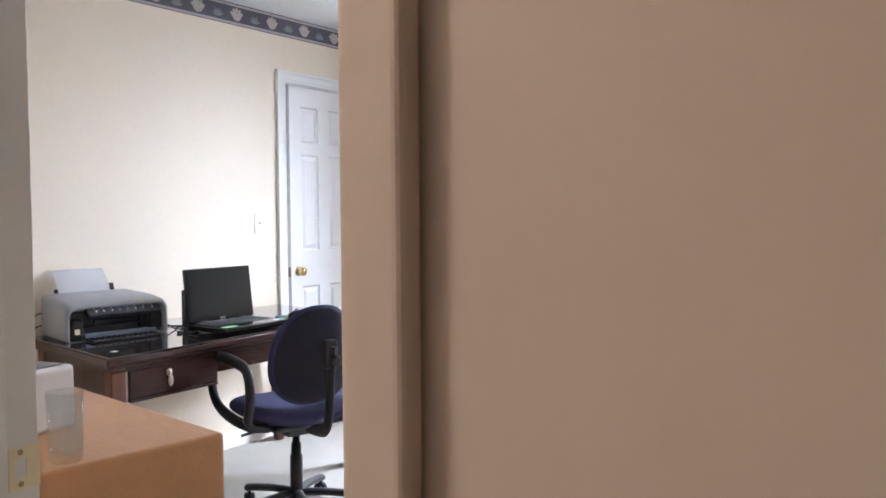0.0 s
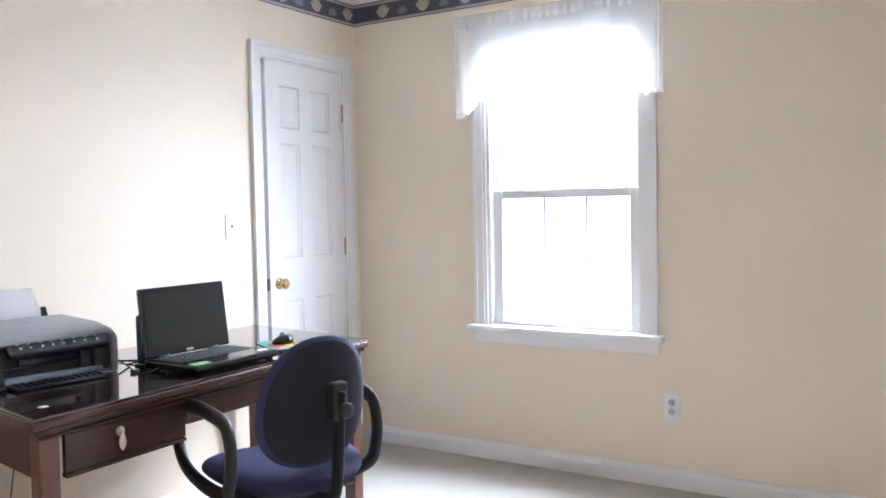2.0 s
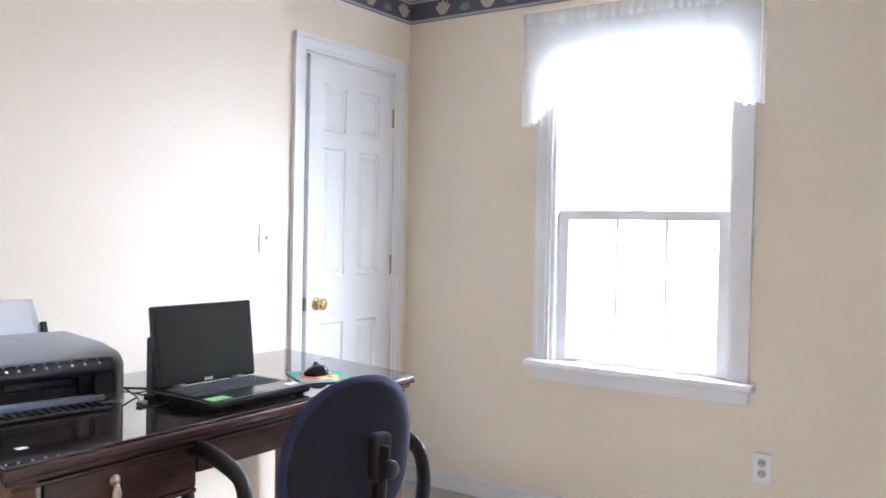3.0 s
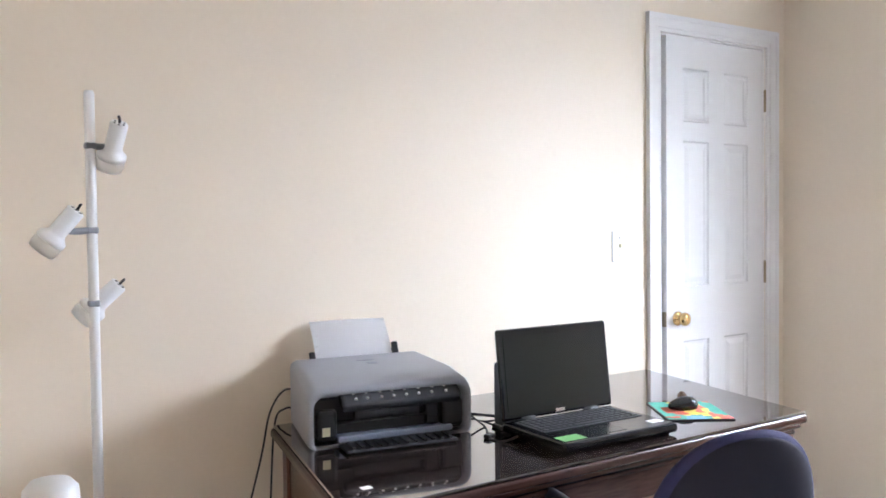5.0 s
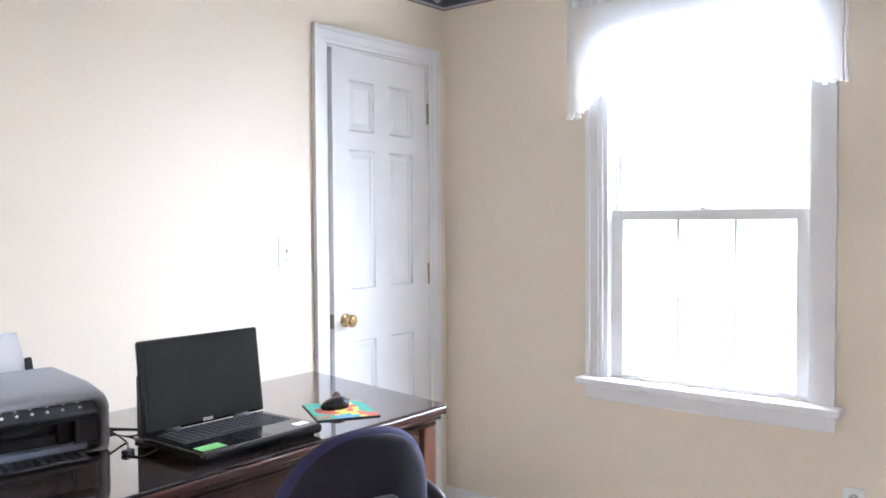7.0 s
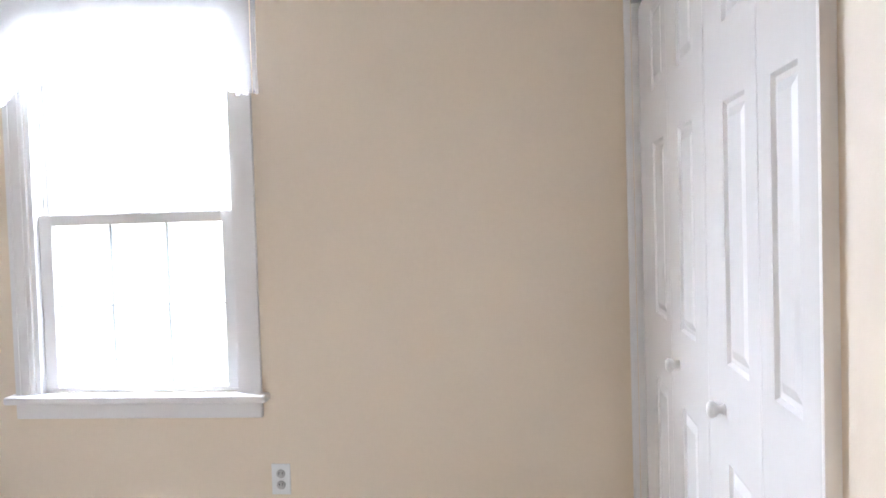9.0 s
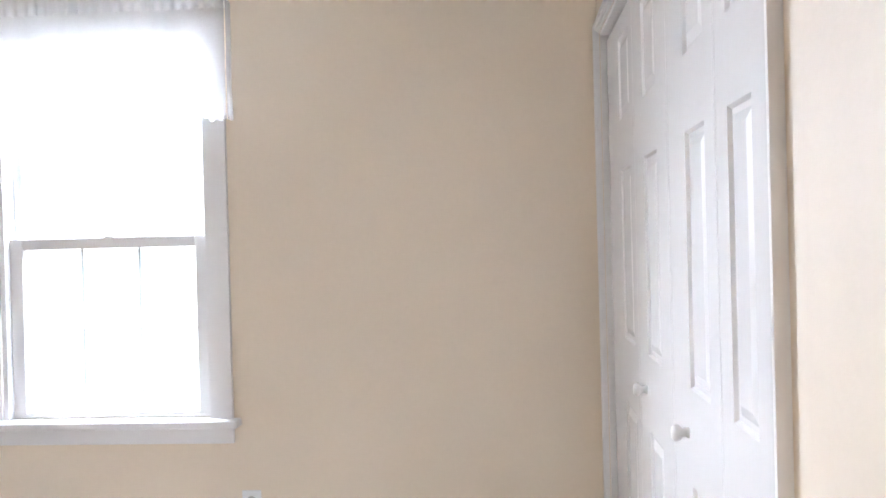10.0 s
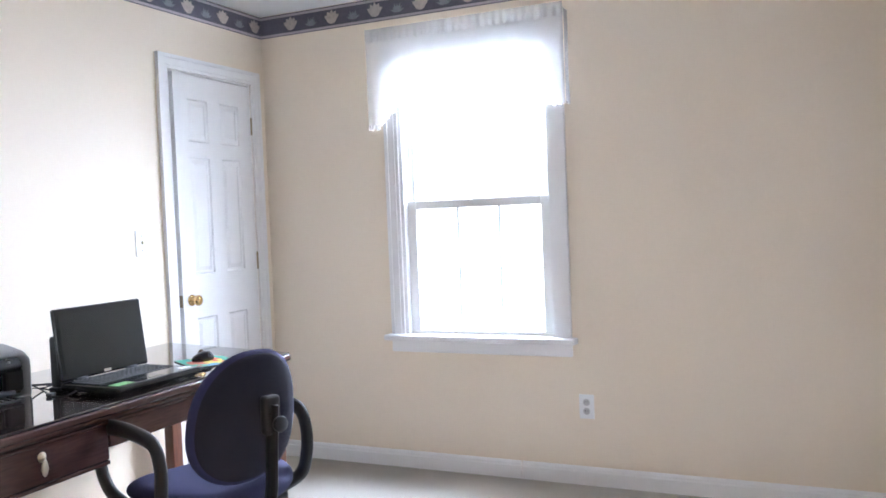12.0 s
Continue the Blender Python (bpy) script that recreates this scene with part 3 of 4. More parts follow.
for i in range(361):
    q = i / 360
    zb = 1.765 + scal(q)
    wob = 0.008 * math.sin(q * 330 + 2 * math.sin(q * 23)) + 0.004 * math.sin(q * 143)
    xq = VX0 + (VX1 - VX0) * q
    rows.append([bm.verts.new((xq, -0.072, zb + 0.014)), bm.verts.new((xq, -0.074 + wob * 0.6, zb + 0.002)), bm.verts.new((xq + wob * 0.4, -0.076 + wob, zb - 0.014 + 0.004 * math.sin(q * 210)))])
for p, q in zip(rows, rows[1:]):
    for k in (0, 1):
        bm.faces.new((p[k], q[k], q[k + 1], p[k + 1]))
mesh("ruffle", bm, SHEER, valance, smooth=True)
for side in (0, 1):
    xx = VX0 + 0.006 if side == 0 else VX1 - 0.006
    bm = bmesh.new()
    add_box(bm, (xx - 0.003, -0.072, 2.200), (xx + 0.003, -0.001, 2.240), 0.002)
    mesh("bracket", bm, WHITEP, valance)
box("rod", (VX0 + 0.009, -0.067, 2.203), (VX1 - 0.009, -0.061, 2.237), WHITEP, valance, 0.002)

# ---- switch and socket ----
switch = tagged(root("light_switch", pose(0, -0.964, 1.230)), "white toggle light switch plate on the wall", "light switch")
box("plate", (0.0, -0.036, -0.058), (0.006, 0.036, 0.058), WHITEP, switch, 0.003)
box("toggle", (0.006, -0.005, -0.004), (0.017, 0.005, 0.010), IVORY, switch, 0.002)
for dz in (-0.032, 0.032):
    lathe("screw", [(0, 0), (0.0035, 0), (0, 0.0015)], AGED, switch, pose(0.006, 0, dz, 0, 90, 0), 8)
outlet = tagged(root("wall_outlet", pose(1.777, 0, 0.374)), "white duplex wall outlet with dark slots", "outlet")
box("plate", (-0.036, -0.006, -0.058), (0.036, 0, 0.058), WHITEP, outlet, 0.003)
SOCK = mat("grey socket face", (0.50, 0.49, 0.48), 0.4, grain=0.1)
for dz in (-0.021, 0.021):
    lathe("socket", [(0, 0), (0.0165, 0), (0.0165, 0.003), (0.015, 0.004), (0, 0.004)], SOCK, outlet, pose(0, -0.0055, dz, 90, 0, 0), 16)
    for dx in (-0.006, 0.006):
        box("slot", (dx - 0.0012, -0.0105, dz - 0.002), (dx + 0.0012, -0.009, dz + 0.007), BLACKP, outlet, 0)

# ---- desk ----
DX0, DX1, DY0, DY1, DZ = 0.045, 0.820, -2.43, -0.93, 0.765
desk = tagged(root("writing_desk", pose(0, 0, 0)), "dark cherry wood writing desk with glass top and drawers", "desk")
bm = bmesh.new()
add_box(bm, (DX0, DY0, DZ - 0.034), (DX1, DY1, DZ - 0.008), 0.008, 3)
add_box(bm, (DX0 + 0.012, DY0 + 0.014, DZ - 0.050), (DX1 - 0.014, DY1 - 0.014, DZ - 0.034), 0.006, 3)
mesh("top", bm, DARKW, desk)
gl = tagged(box("glass_sheet", (DX0 + 0.006, DY0 + 0.008, DZ - 0.0075), (DX1 - 0.004, DY1 - 0.006, DZ), TOPGLASS, desk, 0.0025), "polished glass sheet over dark wood")
AX0, AX1, AY0, AY1 = DX0 + 0.03, DX1 - 0.03, DY0 + 0.03, DY1 - 0.03
bm = bmesh.new()
add_box(bm, (AX0, AY0, 0.585), (AX0 + 0.02, AY1, DZ - 0.05), 0.002)
add_box(bm, (AX0, AY0 + 0.006, 0.585), (AX1, AY0 + 0.026, DZ - 0.05), 0.002)
add_box(bm, (AX0, AY1 - 0.026, 0.585), (AX1, AY1 - 0.006, DZ - 0.05), 0.002)
add_box(bm, (AX1 - 0.03, AY0, 0.700), (AX1 - 0.004, AY1, DZ - 0.05), 0.002)
add_box(bm, (AX1 - 0.03, AY0 + 0.002, 0.698), (AX1 + 0.006, AY1 - 0.002, 0.709), 0.004, 3)
mesh("apron", bm, DARKW, desk)
for lx, ly in ((AX0 + 0.030, AY0 + 0.030), (AX1 - 0.030, AY0 + 0.030), (AX0 + 0.030, AY1 - 0.030), (AX1 - 0.030, AY1 - 0.030)):
    bm = bmesh.new()
    add_box(bm, (lx - 0.031, ly - 0.031, 0.10), (lx + 0.031, ly + 0.031, DZ - 0.05), 0.006, 3)
    add_box(bm, (lx - 0.034, ly - 0.034, 0.085), (lx + 0.034, ly + 0.034, 0.10), 0.004)
    add_box(bm, (lx - 0.028, ly - 0.028, 0.0), (lx + 0.028, ly + 0.028, 0.085), 0.014, 3)
    mesh("leg", bm, DARKL, desk)
third = (AY1 - AY0 - 0.16) / 3
for k in range(3):
    ya = AY0 + 0.078 + k * (third + 0.002)
    bm = bmesh.new()
    zb = 0.590 if k != 1 else 0.625
    add_box(bm, (AX1 - 0.024, ya, zb), (AX1 - 0.002, ya + third - 0.002, 0.698), 0.003, 2)
    mesh("drawer", bm, DARKW, desk)
    if k != 1:
        box("drawer_rail", (AX1 - 0.03, ya, 0.576), (AX1 + 0.002, ya + third - 0.002, 0.588), DARKW, desk, 0.003)
        bm = bmesh.new()
        yc, zc = ya + third / 2 + (-0.035 if k == 0 else 0.0), 0.648
        add_lathe(bm, [(0, 0), (0.014, 0), (0.015, 0.003), (0.010, 0.005), (0.006, 0.014), (0, 0.016)], 12, pose(AX1 - 0.002, yc, zc + 0.018, 0, 90, 0))
        add_lathe(bm, [(0, -0.038), (0.009, -0.028), (0.0135, -0.014), (0.011, 0.0), (0.005, 0.012), (0, 0.014)], 12, pose(AX1 + 0.012, yc, zc) @ Matrix.Diagonal((0.45, 1, 1, 1)))
        mesh("pull", bm, PEWTER, desk, smooth=True)

# the desk is a little out of square, its left end nearer to the room
SKEW = Matrix(((1, -0.030, 0, -0.031), (-0.17, 1, 0, 0.073), (0, 0, 1, 0), (0, 0, 0, 1)))
for part in desk.children:
    part.data.transform(SKEW)


# ---- printer ----
def rounded_slab(bm, w, h, r, y0, y1, inset=0.0, seg=6, mi=0):
    """An upright rounded rectangle in y (width), z (height), extruded along x from y0 to y1."""
    loop = []
    for cy, cz, a0 in ((w / 2 - r, h - r, 0), (-w / 2 + r, h - r, 90), (-w / 2 + r, r, 180), (w / 2 - r, r, 270)):
        for k in range(seg + 1):
            a = radians(a0 + 90 * k / seg)
            loop.append((cy + (r - inset) * math.cos(a), cz + (r - inset) * math.sin(a)))
    p = [bm.verts.new((y0, a, b)) for a, b in loop]
    q = [bm.verts.new((y1, a, b)) for a, b in loop]
    n = len(p)
    for k in range(n):
        bm.faces.new((p[k], p[(k + 1) % n], q[(k + 1) % n], q[k])).material_index = mi
    return p, q


printer = tagged(root("printer", pose(0.264, -2.132, DZ, 0, 0, -8)), "silver and black inkjet printer with paper, on the desk", "printer")
PW, PH, PD = 0.445, 0.178, 0.335
bm = bmesh.new()
secs = []
for xx, hh, rr, ww in ((-PD / 2, PH - 0.020, 0.020, PW - 0.07), (-PD / 2 + 0.012, PH - 0.004, 0.020, PW - 0.06), (-PD / 2 + 0.03, PH, 0.021, PW - 0.052), (PD / 2 - 0.10, PH - 0.012, 0.026, PW - 0.012), (PD / 2 - 0.02, PH - 0.026, 0.032, PW), (PD / 2, PH - 0.036, 0.034, PW - 0.004)):
    loop = []
    for cy, cz, a0, r in ((ww / 2 - rr, hh - rr, 0, rr), (-ww / 2 + rr, hh - rr, 90, rr), (-ww / 2 + 0.012, 0.012, 180, 0.012), (ww / 2 - 0.012, 0.012, 270, 0.012)):
        for k in range(7):
            a = radians(a0 + 15 * k)
            loop.append(bm.verts.new((xx, cy + r * math.cos(a), cz + r * math.sin(a))))
    secs.append(loop)
for p, q in zip(secs, secs[1:]):
    for k in range(len(p)):
        bm.faces.new((p[k], p[(k + 1) % len(p)], q[(k + 1) % len(q)], q[k]))
bm.faces.new(secs[0])
inner = [bm.verts.new((PD / 2 + 0.002, v.co.y * 0.955, 0.006 + (v.co.z - 0.006) * 0.93)) for v in secs[-1]]
for k in range(len(inner)):
    bm.faces.new((secs[-1][k], secs[-1][(k + 1) % len(inner)], inner[(k + 1) % len(inner)], inner[k]))
deep = [bm.verts.new((PD / 2 - 0.030, v.co.y * 0.97, 0.008 + (v.co.z - 0.008) * 0.97)) for v in inner]
for k in range(len(inner)):
    bm.faces.new((inner[k], inner[(k + 1) % len(inner)], deep[(k + 1) % len(inner)], deep[k]))
body = mesh("body", bm, SILVER, printer, smooth=True)
body.data.polygons.foreach_set("use_smooth", [len(p.vertices) == 4 for p in body.data.polygons])
fx = PD / 2
bm = bmesh.new()
add_box(bm, (fx - 0.045, -PW / 2 + 0.018, 0.010), (fx - 0.030, PW / 2 - 0.018, PH - 0.058), 0.004)
add_box(bm, (fx - 0.032, -PW / 2 + 0.022, 0.020), (fx - 0.004, -PW / 2 + 0.075, 0.095), 0.01)
add_box(bm, (fx - 0.032, PW / 2 - 0.085, 0.020), (fx - 0.004, PW / 2 - 0.022, 0.095), 0.01)
mesh("front", bm, BLACKP, printer)
bm = bmesh.new()
add_box(bm, (fx - 0.05, -0.160, -0.016), (fx + 0.006, 0.165, 0.016), 0.010, 3, Matrix.Translation((0.016, 0.02, 0.112)) @ Matrix.Translation((fx - 0.02, 0, 0)) @ pose(0, 0, 0, 0, 40, 0) @ Matrix.Translation((0.02 - fx, 0, 0)))
mesh("control_panel", bm, mat("charcoal panel plastic", (0.035, 0.037, 0.042), 0.25, grain=0.2, scale=90), printer)
random.seed(4)
for k in range(16):
    row, col = divmod(k, 8)
    yy = -0.125 + col * 0.035 + random.uniform(-0.004, 0.004)
    lathe("button", [(0, 0), (0.0042, 0), (0.0036, 0.002), (0, 0.0024)], WHITEP, printer, Matrix.Translation((0.016, 0.02, 0.112)) @ Matrix.Translation((fx - 0.02, 0, 0)) @ pose(0, 0, 0, 0, 40, 0) @ Matrix.Translation((0.02 - fx, 0, 0)) @ pose(fx - 0.032 + row * 0.018, yy, 0.016), 8)
bm = bmesh.new()
add_box(bm, (fx - 0.036, -0.150, 0.055), (fx - 0.012, 0.10, 0.062), 0.002)
add_box(bm, (fx - 0.030, -0.10, 0.062), (fx - 0.016, 0.08, 0.085), 0.004)
add_box(bm, (fx - 0.030, 0.095, 0.03), (fx - 0.006, 0.13, 0.095), 0.006)
mesh("slot_bar", bm, GLOSSB, printer)
bm = bmesh.new()
add_box(bm, (fx - 0.030, -0.150, 0.012), (fx + 0.006, 0.165, 0.028), 0.004, 2, Matrix.Translation((0, 0, 0)))
mesh("tray_door", bm, GREYB, printer)
bm = bmesh.new()
add_box(bm, (fx + 0.004, -0.150, 0.003), (fx + 0.085, 0.145, 0.011), 0.004)
for k in range(12):
    yy = -0.135 + k * 0.0235
    add_box(bm, (fx + 0.018, yy, 0.011), (fx + 0.076, yy + 0.010, 0.017), 0.002)
mesh("output_tray", bm, BLACKP, printer)
box("label", (fx - 0.004, -PW / 2 + 0.035, 0.030), (fx - 0.002, -PW / 2 + 0.055, 0.052), IVORY, printer, 0)
tb = Matrix.Translation((-PD / 2 + 0.03, 0, PH - 0.035)) @ pose(0, 0, 0, 0, -24, 0)
bm = bmesh.new()
add_box(bm, (-0.014, -0.130, 0), (-0.008, 0.130, 0.055), 0.003, 2, tb)
add_box(bm, (-0.006, 0.116, 0), (0.006, 0.134, 0.070), 0.003, 2, tb)
add_box(bm, (-0.006, -0.136, 0), (0.006, -0.120, 0.055), 0.003, 2, tb)
mesh("paper_support", bm, BLACKP, printer)
bm = bmesh.new()
rows = []
for j in range(13):
    v = j / 12
    curl = -0.030 * v * v
    rows.append([bm.verts.new(tb @ Vector((0.0 + curl + 0.008 * math.sin(u * 3) * v, -0.118 + 0.232 * u, 0.155 * v))) for u in [i / 10 for i in range(11)]])
for p, q in zip(rows, rows[1:]):
    for i in range(10):
        bm.faces.new((p[i], p[i + 1], q[i + 1], q[i]))
bmesh.ops.solidify(bm, geom=bm.faces[:], thickness=0.003)
mesh("paper", bm, PAPER, printer, smooth=True)
box("emblem", (-0.012, -0.012, PH), (0.012, 0.012, PH + 0.0006), GREYB, printer, 0)
box("emblem", (-0.05, -0.03, PH), (-0.042, 0.02, PH + 0.0006), GREYB, printer, 0)

# ---- laptop ----
laptop = tagged(root("laptop", pose(0.662, -1.696, DZ, 0, 0, 0)), "open black laptop with a dark screen and green sticker", "laptop")
LW, LD = 0.384, 0.262
bm = bmesh.new()
add_box(bm, (-LD / 2, -LW / 2, 0.006), (LD / 2, LW / 2, 0.032), 0.010, 3)
for sx3 in (-1, 1):
    for sy3 in (-1, 1):
        add_box(bm, (sx3 * 0.11 - 0.01, sy3 * 0.16 - 0.01, 0), (sx3 * 0.11 + 0.01, sy3 * 0.16 + 0.01, 0.008), 0.002)
mesh("base", bm, GLOSSB, laptop)
box("keyboard_deck", (-0.105, -0.168, 0.032), (0.022, 0.168, 0.0335), BLACKP, laptop, 0.001)
bm = bmesh.new()
for r in range(6):
    for c in range(16):
        if r == 5 and 4 < c < 10:
            continue
        ya = -0.160 + c * 0.020
        add_box(bm, (-0.100 + r * 0.0200, ya, 0.0335), (-0.100 + r * 0.0200 + 0.0165, ya + 0.0165, 0.0365), 0.0015, 1)
add_box(bm, (0.0, -0.060, 0.0335), (0.0165, 0.038, 0.0365), 0.0015, 1)
tagged(mesh("keys", bm, BLACKP, laptop), kind="stuff")
box("touchpad", (0.045, -0.050, 0.032), (0.108, 0.030, 0.0328), SCREEN, laptop, 0.0004)
bm = bmesh.new()
add_box(bm, (0.072, -0.178, 0.032), (0.114, -0.108, 0.0326), 0.0)
mesh("sticker", bm, GREEN, laptop)
bm = bmesh.new()
add_box(bm, (0.070, 0.130, 0.032), (0.098, 0.150, 0.0326))
add_box(bm, (0.070, 0.154, 0.032), (0.098, 0.172, 0.0326))
mesh("decal", bm, PAPER, laptop)
lm = Matrix.Translation((-LD / 2 + 0.012, 0, 0.030)) @ pose(0, 0, 0, 0, -7, 0)
bm = bmesh.new()
add_box(bm, (-0.014, -LW / 2, 0.004), (0.0, LW / 2, 0.246), 0.007, 3, lm)
mesh("lid", bm, GLOSSB, laptop)
box("screen", (0.0, -LW / 2 + 0.018, 0.030), (0.0012, LW / 2 - 0.018, 0.226), SCREEN, laptop, 0, lm)
bm = bmesh.new()
add_box(bm, (0.0, -0.016, 0.010), (0.0012, 0.016, 0.019), 0, m=lm)
mesh("emblem", bm, CHROME, laptop)
for yy in (-0.11, 0.11):
    lathe("hinge", [(0, -0.022), (0.008, -0.022), (0.008, 0.022), (0, 0.022)], BLACKP, laptop, Matrix.Translation((-LD / 2 + 0.010, yy, 0.032)) @ pose(0, 0, 0, 90, 0, 0), 12)

router = tagged(root("speaker_box", pose(0.474, -1.826, DZ)), "small black plastic box standing behind the laptop", "router")
bm = bmesh.new()
add_box(bm, (-0.020, -0.034, 0.008), (0.020, 0.034, 0.180), 0.010, 3)
add_box(bm, (-0.024, -0.038, 0.0), (0.024, 0.038, 0.010), 0.004)
mesh("case", bm, BLACKP, router)
bm = bmesh.new()
for k in range(5):
    add_box(bm, (0.0202, -0.018, 0.04 + k * 0.02), (0.0212, 0.018, 0.045 + k * 0.02))
mesh("vent", bm, GLOSSB, router)

# ---- mouse and pad ----
pad = tagged(root("mouse_pad", pose(0.624, -1.280, DZ, 0, 0, -30)), "mouse pad with green, yellow and red print on the desk", "mouse pad")
bm = bmesh.new()
add_box(bm, (-0.115, -0.095, 0), (0.115, 0.095, 0.004), 0.0018)
mesh("base", bm, BLACKP, pad)
random.seed(11)
bm = bmesh.new()
NX, NY = 12, 10
gridv = {(i, j): bm.verts.new((-0.112 + 0.224 * (i / NX) + (random.uniform(-0.006, 0.006) if 0 < i < NX else 0), -0.092 + 0.184 * (j / NY) + (random.uniform(-0.006, 0.006) if 0 < j < NY else 0), 0.0046)) for i in range(NX + 1) for j in range(NY + 1)}
for i in range(NX):
    for j in range(NY):
        f = bm.faces.new((gridv[i, j], gridv[i + 1, j], gridv[i + 1, j + 1], gridv[i, j + 1]))
        q = noise.noise(Vector((i * 0.33, j * 0.33, 2.2)))
        f.material_index = 1 if -0.05 < q < 0.28 and 2 < j < 8 else (2 if q >= 0.28 else (3 if q < -0.33 else 0))
mesh("print", bm, PADS, pad)
mouse = tagged(root("computer_mouse", pose(0.603, -1.283, DZ + 0.005, 0, 0, 75)), "small black wireless computer mouse on the pad", "mouse")
bm = bmesh.new()
bmesh.ops.create_uvsphere(bm, u_segments=20, v_segments=14, radius=1)
for v in bm.verts:
    k = 1.0 + 0.18 * v.co.x
    v.co = Vector((v.co.x * 0.048, v.co.y * 0.029 * k, max(0.0, 0.010 + v.co.z * 0.026 * (1 + 0.25 * v.co.x))))
mesh("shell", bm, GLOSSB, mouse, smooth=True)
box("wheel", (0.024, -0.003, 0.030), (0.036, 0.003, 0.0365), SILVER, mouse, 0.002)

# the door knob's brown reflection behind the mouse, built as overlapping scales
cone = tagged(root("knob_reflection", pose(0.535, -1.212, DZ + 0.0045) @ Matrix.Scale(0.7, 4)), "small brown scaled shape standing in for the door knob's reflection", "pine cone")
bm = bmesh.new()
for ring in range(6):
    zr, rad = 0.008 + ring * 0.007, (0.015, 0.021, 0.022, 0.019, 0.013, 0.006)[ring]
    for k in range(9):
        a = 2 * math.pi * (k + 0.5 * (ring % 2)) / 9
        add_box(bm, (0.0, -0.005, -0.0018), (rad, 0.005, 0.0018), 0.0012, 1, Matrix.Translation((0, 0, zr)) @ pose(0, 0, 0, 0, 0, math.degrees(a)) @ pose(0, 0, 0, 0, -18, 0))
add_box(bm, (-0.008, -0.008, 0), (0.008, 0.008, 0.046), 0.003)
mesh("scales", bm, mat("dull brown reflection", (0.20, 0.13, 0.09), 0.8, grain=0.5, scale=90, dark=0.5), cone)

# cards and small things on the desk
flyer = tagged(root("small_card", pose(0.735, -2.385, DZ)), "small white square label on the glass", "label")
box("sheet", (-0.010, -0.012, 0), (0.010, 0.012, 0.0006), PAPER, flyer, 0)
stick = tagged(root("usb_stick", pose(0.545, -1.470, DZ, 0, 0, 70)), "small dark usb stick beside the laptop", "usb stick")
box("stick_body", (-0.022, -0.007, 0.0), (0.022, 0.007, 0.008), BLACKP, stick, 0.002)

# ---- cables ----
def cable(pts, label, r=0.0026):
    c = tube("cable", pts, r, BLACKP, n=10, seg=8)
    return tagged(c, label, "cable", group="desk cables")


cz = DZ + 0.0026
cable([(0.40, -1.905, cz + 0.03), (0.44, -1.88, cz), (0.50, -1.91, cz), (0.56, -1.94, cz), (0.60, -1.93, cz), (0.615, -1.895, cz + 0.012)], "thin black cable lying on the glass desk top")
cable([(0.30, -1.895, cz + 0.03), (0.33, -1.86, cz), (0.40, -1.84, cz), (0.46, -1.80, cz + 0.03), (0.475, -1.82, cz + 0.08)], "thin black cable behind the laptop")
cable([(0.22, -1.88, cz + 0.01), (0.28, -1.83, cz), (0.36, -1.78, cz), (0.44, -1.79, cz + 0.01), (0.47, -1.825, cz + 0.05)], "thin black cable behind the laptop")
bm = bmesh.new()
add_box(bm, (-0.010, -0.016, 0), (0.010, 0.016, 0.012), 0.004, 2)
plug = mesh("cable_filter", bm, BLACKP)
plug.matrix_world = pose(0.545, -1.935, DZ, 0, 0, 20)
tagged(plug, "small black bead on the laptop cable", "cable filter")
cable([(0.12, -2.28, DZ + 0.09), (0.07, -2.315, DZ + 0.09), (0.030, -2.345, DZ + 0.02), (0.022, -2.37, 0.66), (0.020, -2.44, 0.40), (0.015, -2.48, 0.20), (0.02, -2.50, 0.01)], "thin black power cable hanging down the wall", 0.003)
cable([(0.12, -2.28, DZ + 0.04), (0.06, -2.31, DZ + 0.035), (0.026, -2.33, DZ - 0.02), (0.020, -2.345, 0.50), (0.018, -2.36, 0.30), (0.02, -2.33, 0.01)], "thin black power cable hanging down the wall", 0.003)
cable([(0.035, -1.95, 0.70), (0.012, -1.95, 0.50), (0.012, -1.93, 0.25), (0.02, -1.90, 0.01)], "thin grey cable hanging under the desk")
cable([(0.035, -2.02, 0.70), (0.012, -2.03, 0.55), (0.012, -2.07, 0.30), (0.02, -2.12, 0.01)], "thin grey cable hanging under the desk")


# ---- office chair: local x points forwards ----
chair = tagged(root("office_chair", pose(1.043, -1.737, 0, 0, 0, 164)), "navy fabric office swivel chair with black plastic arms", "chair")


def cushion(name, outline, thick, dome, m, material, back=0.5):
    """A rounded upholstered pad: outline(angle) gives (a, b) radii."""
    bm = bmesh.new()
    seg, rings = 40, 9
    layers = []
    for k in range(-rings, rings + 1):
        s = k / rings
        zz = math.sin(s * math.pi / 2)
        rr = math.cos(s * math.pi / 2) ** 0.42 if abs(s) < 1 else 0.0
        h = zz * (thick if zz > 0 else thick * back)
        if rr <= 1e-6:
            layers.append([bm.verts.new((*outline(0, 0.0), h + dome(0, 0)))])
        else:
            layers.append([bm.verts.new((*outline(2 * math.pi * a / seg, rr), h + dome(*outline(2 * math.pi * a / seg, rr)))) for a in range(seg)])
    for p, q in zip(layers, layers[1:]):
        for a in range(seg):
            c = list(dict.fromkeys([p[a % len(p)], p[(a + 1) % len(p)], q[(a + 1) % len(q)], q[a % len(q)]]))
            if len(c) > 2:
                bm.faces.new(c)
    bmesh.ops.transform(bm, matrix=m, verts=bm.verts)
    return mesh(name, bm, material, chair, smooth=True)


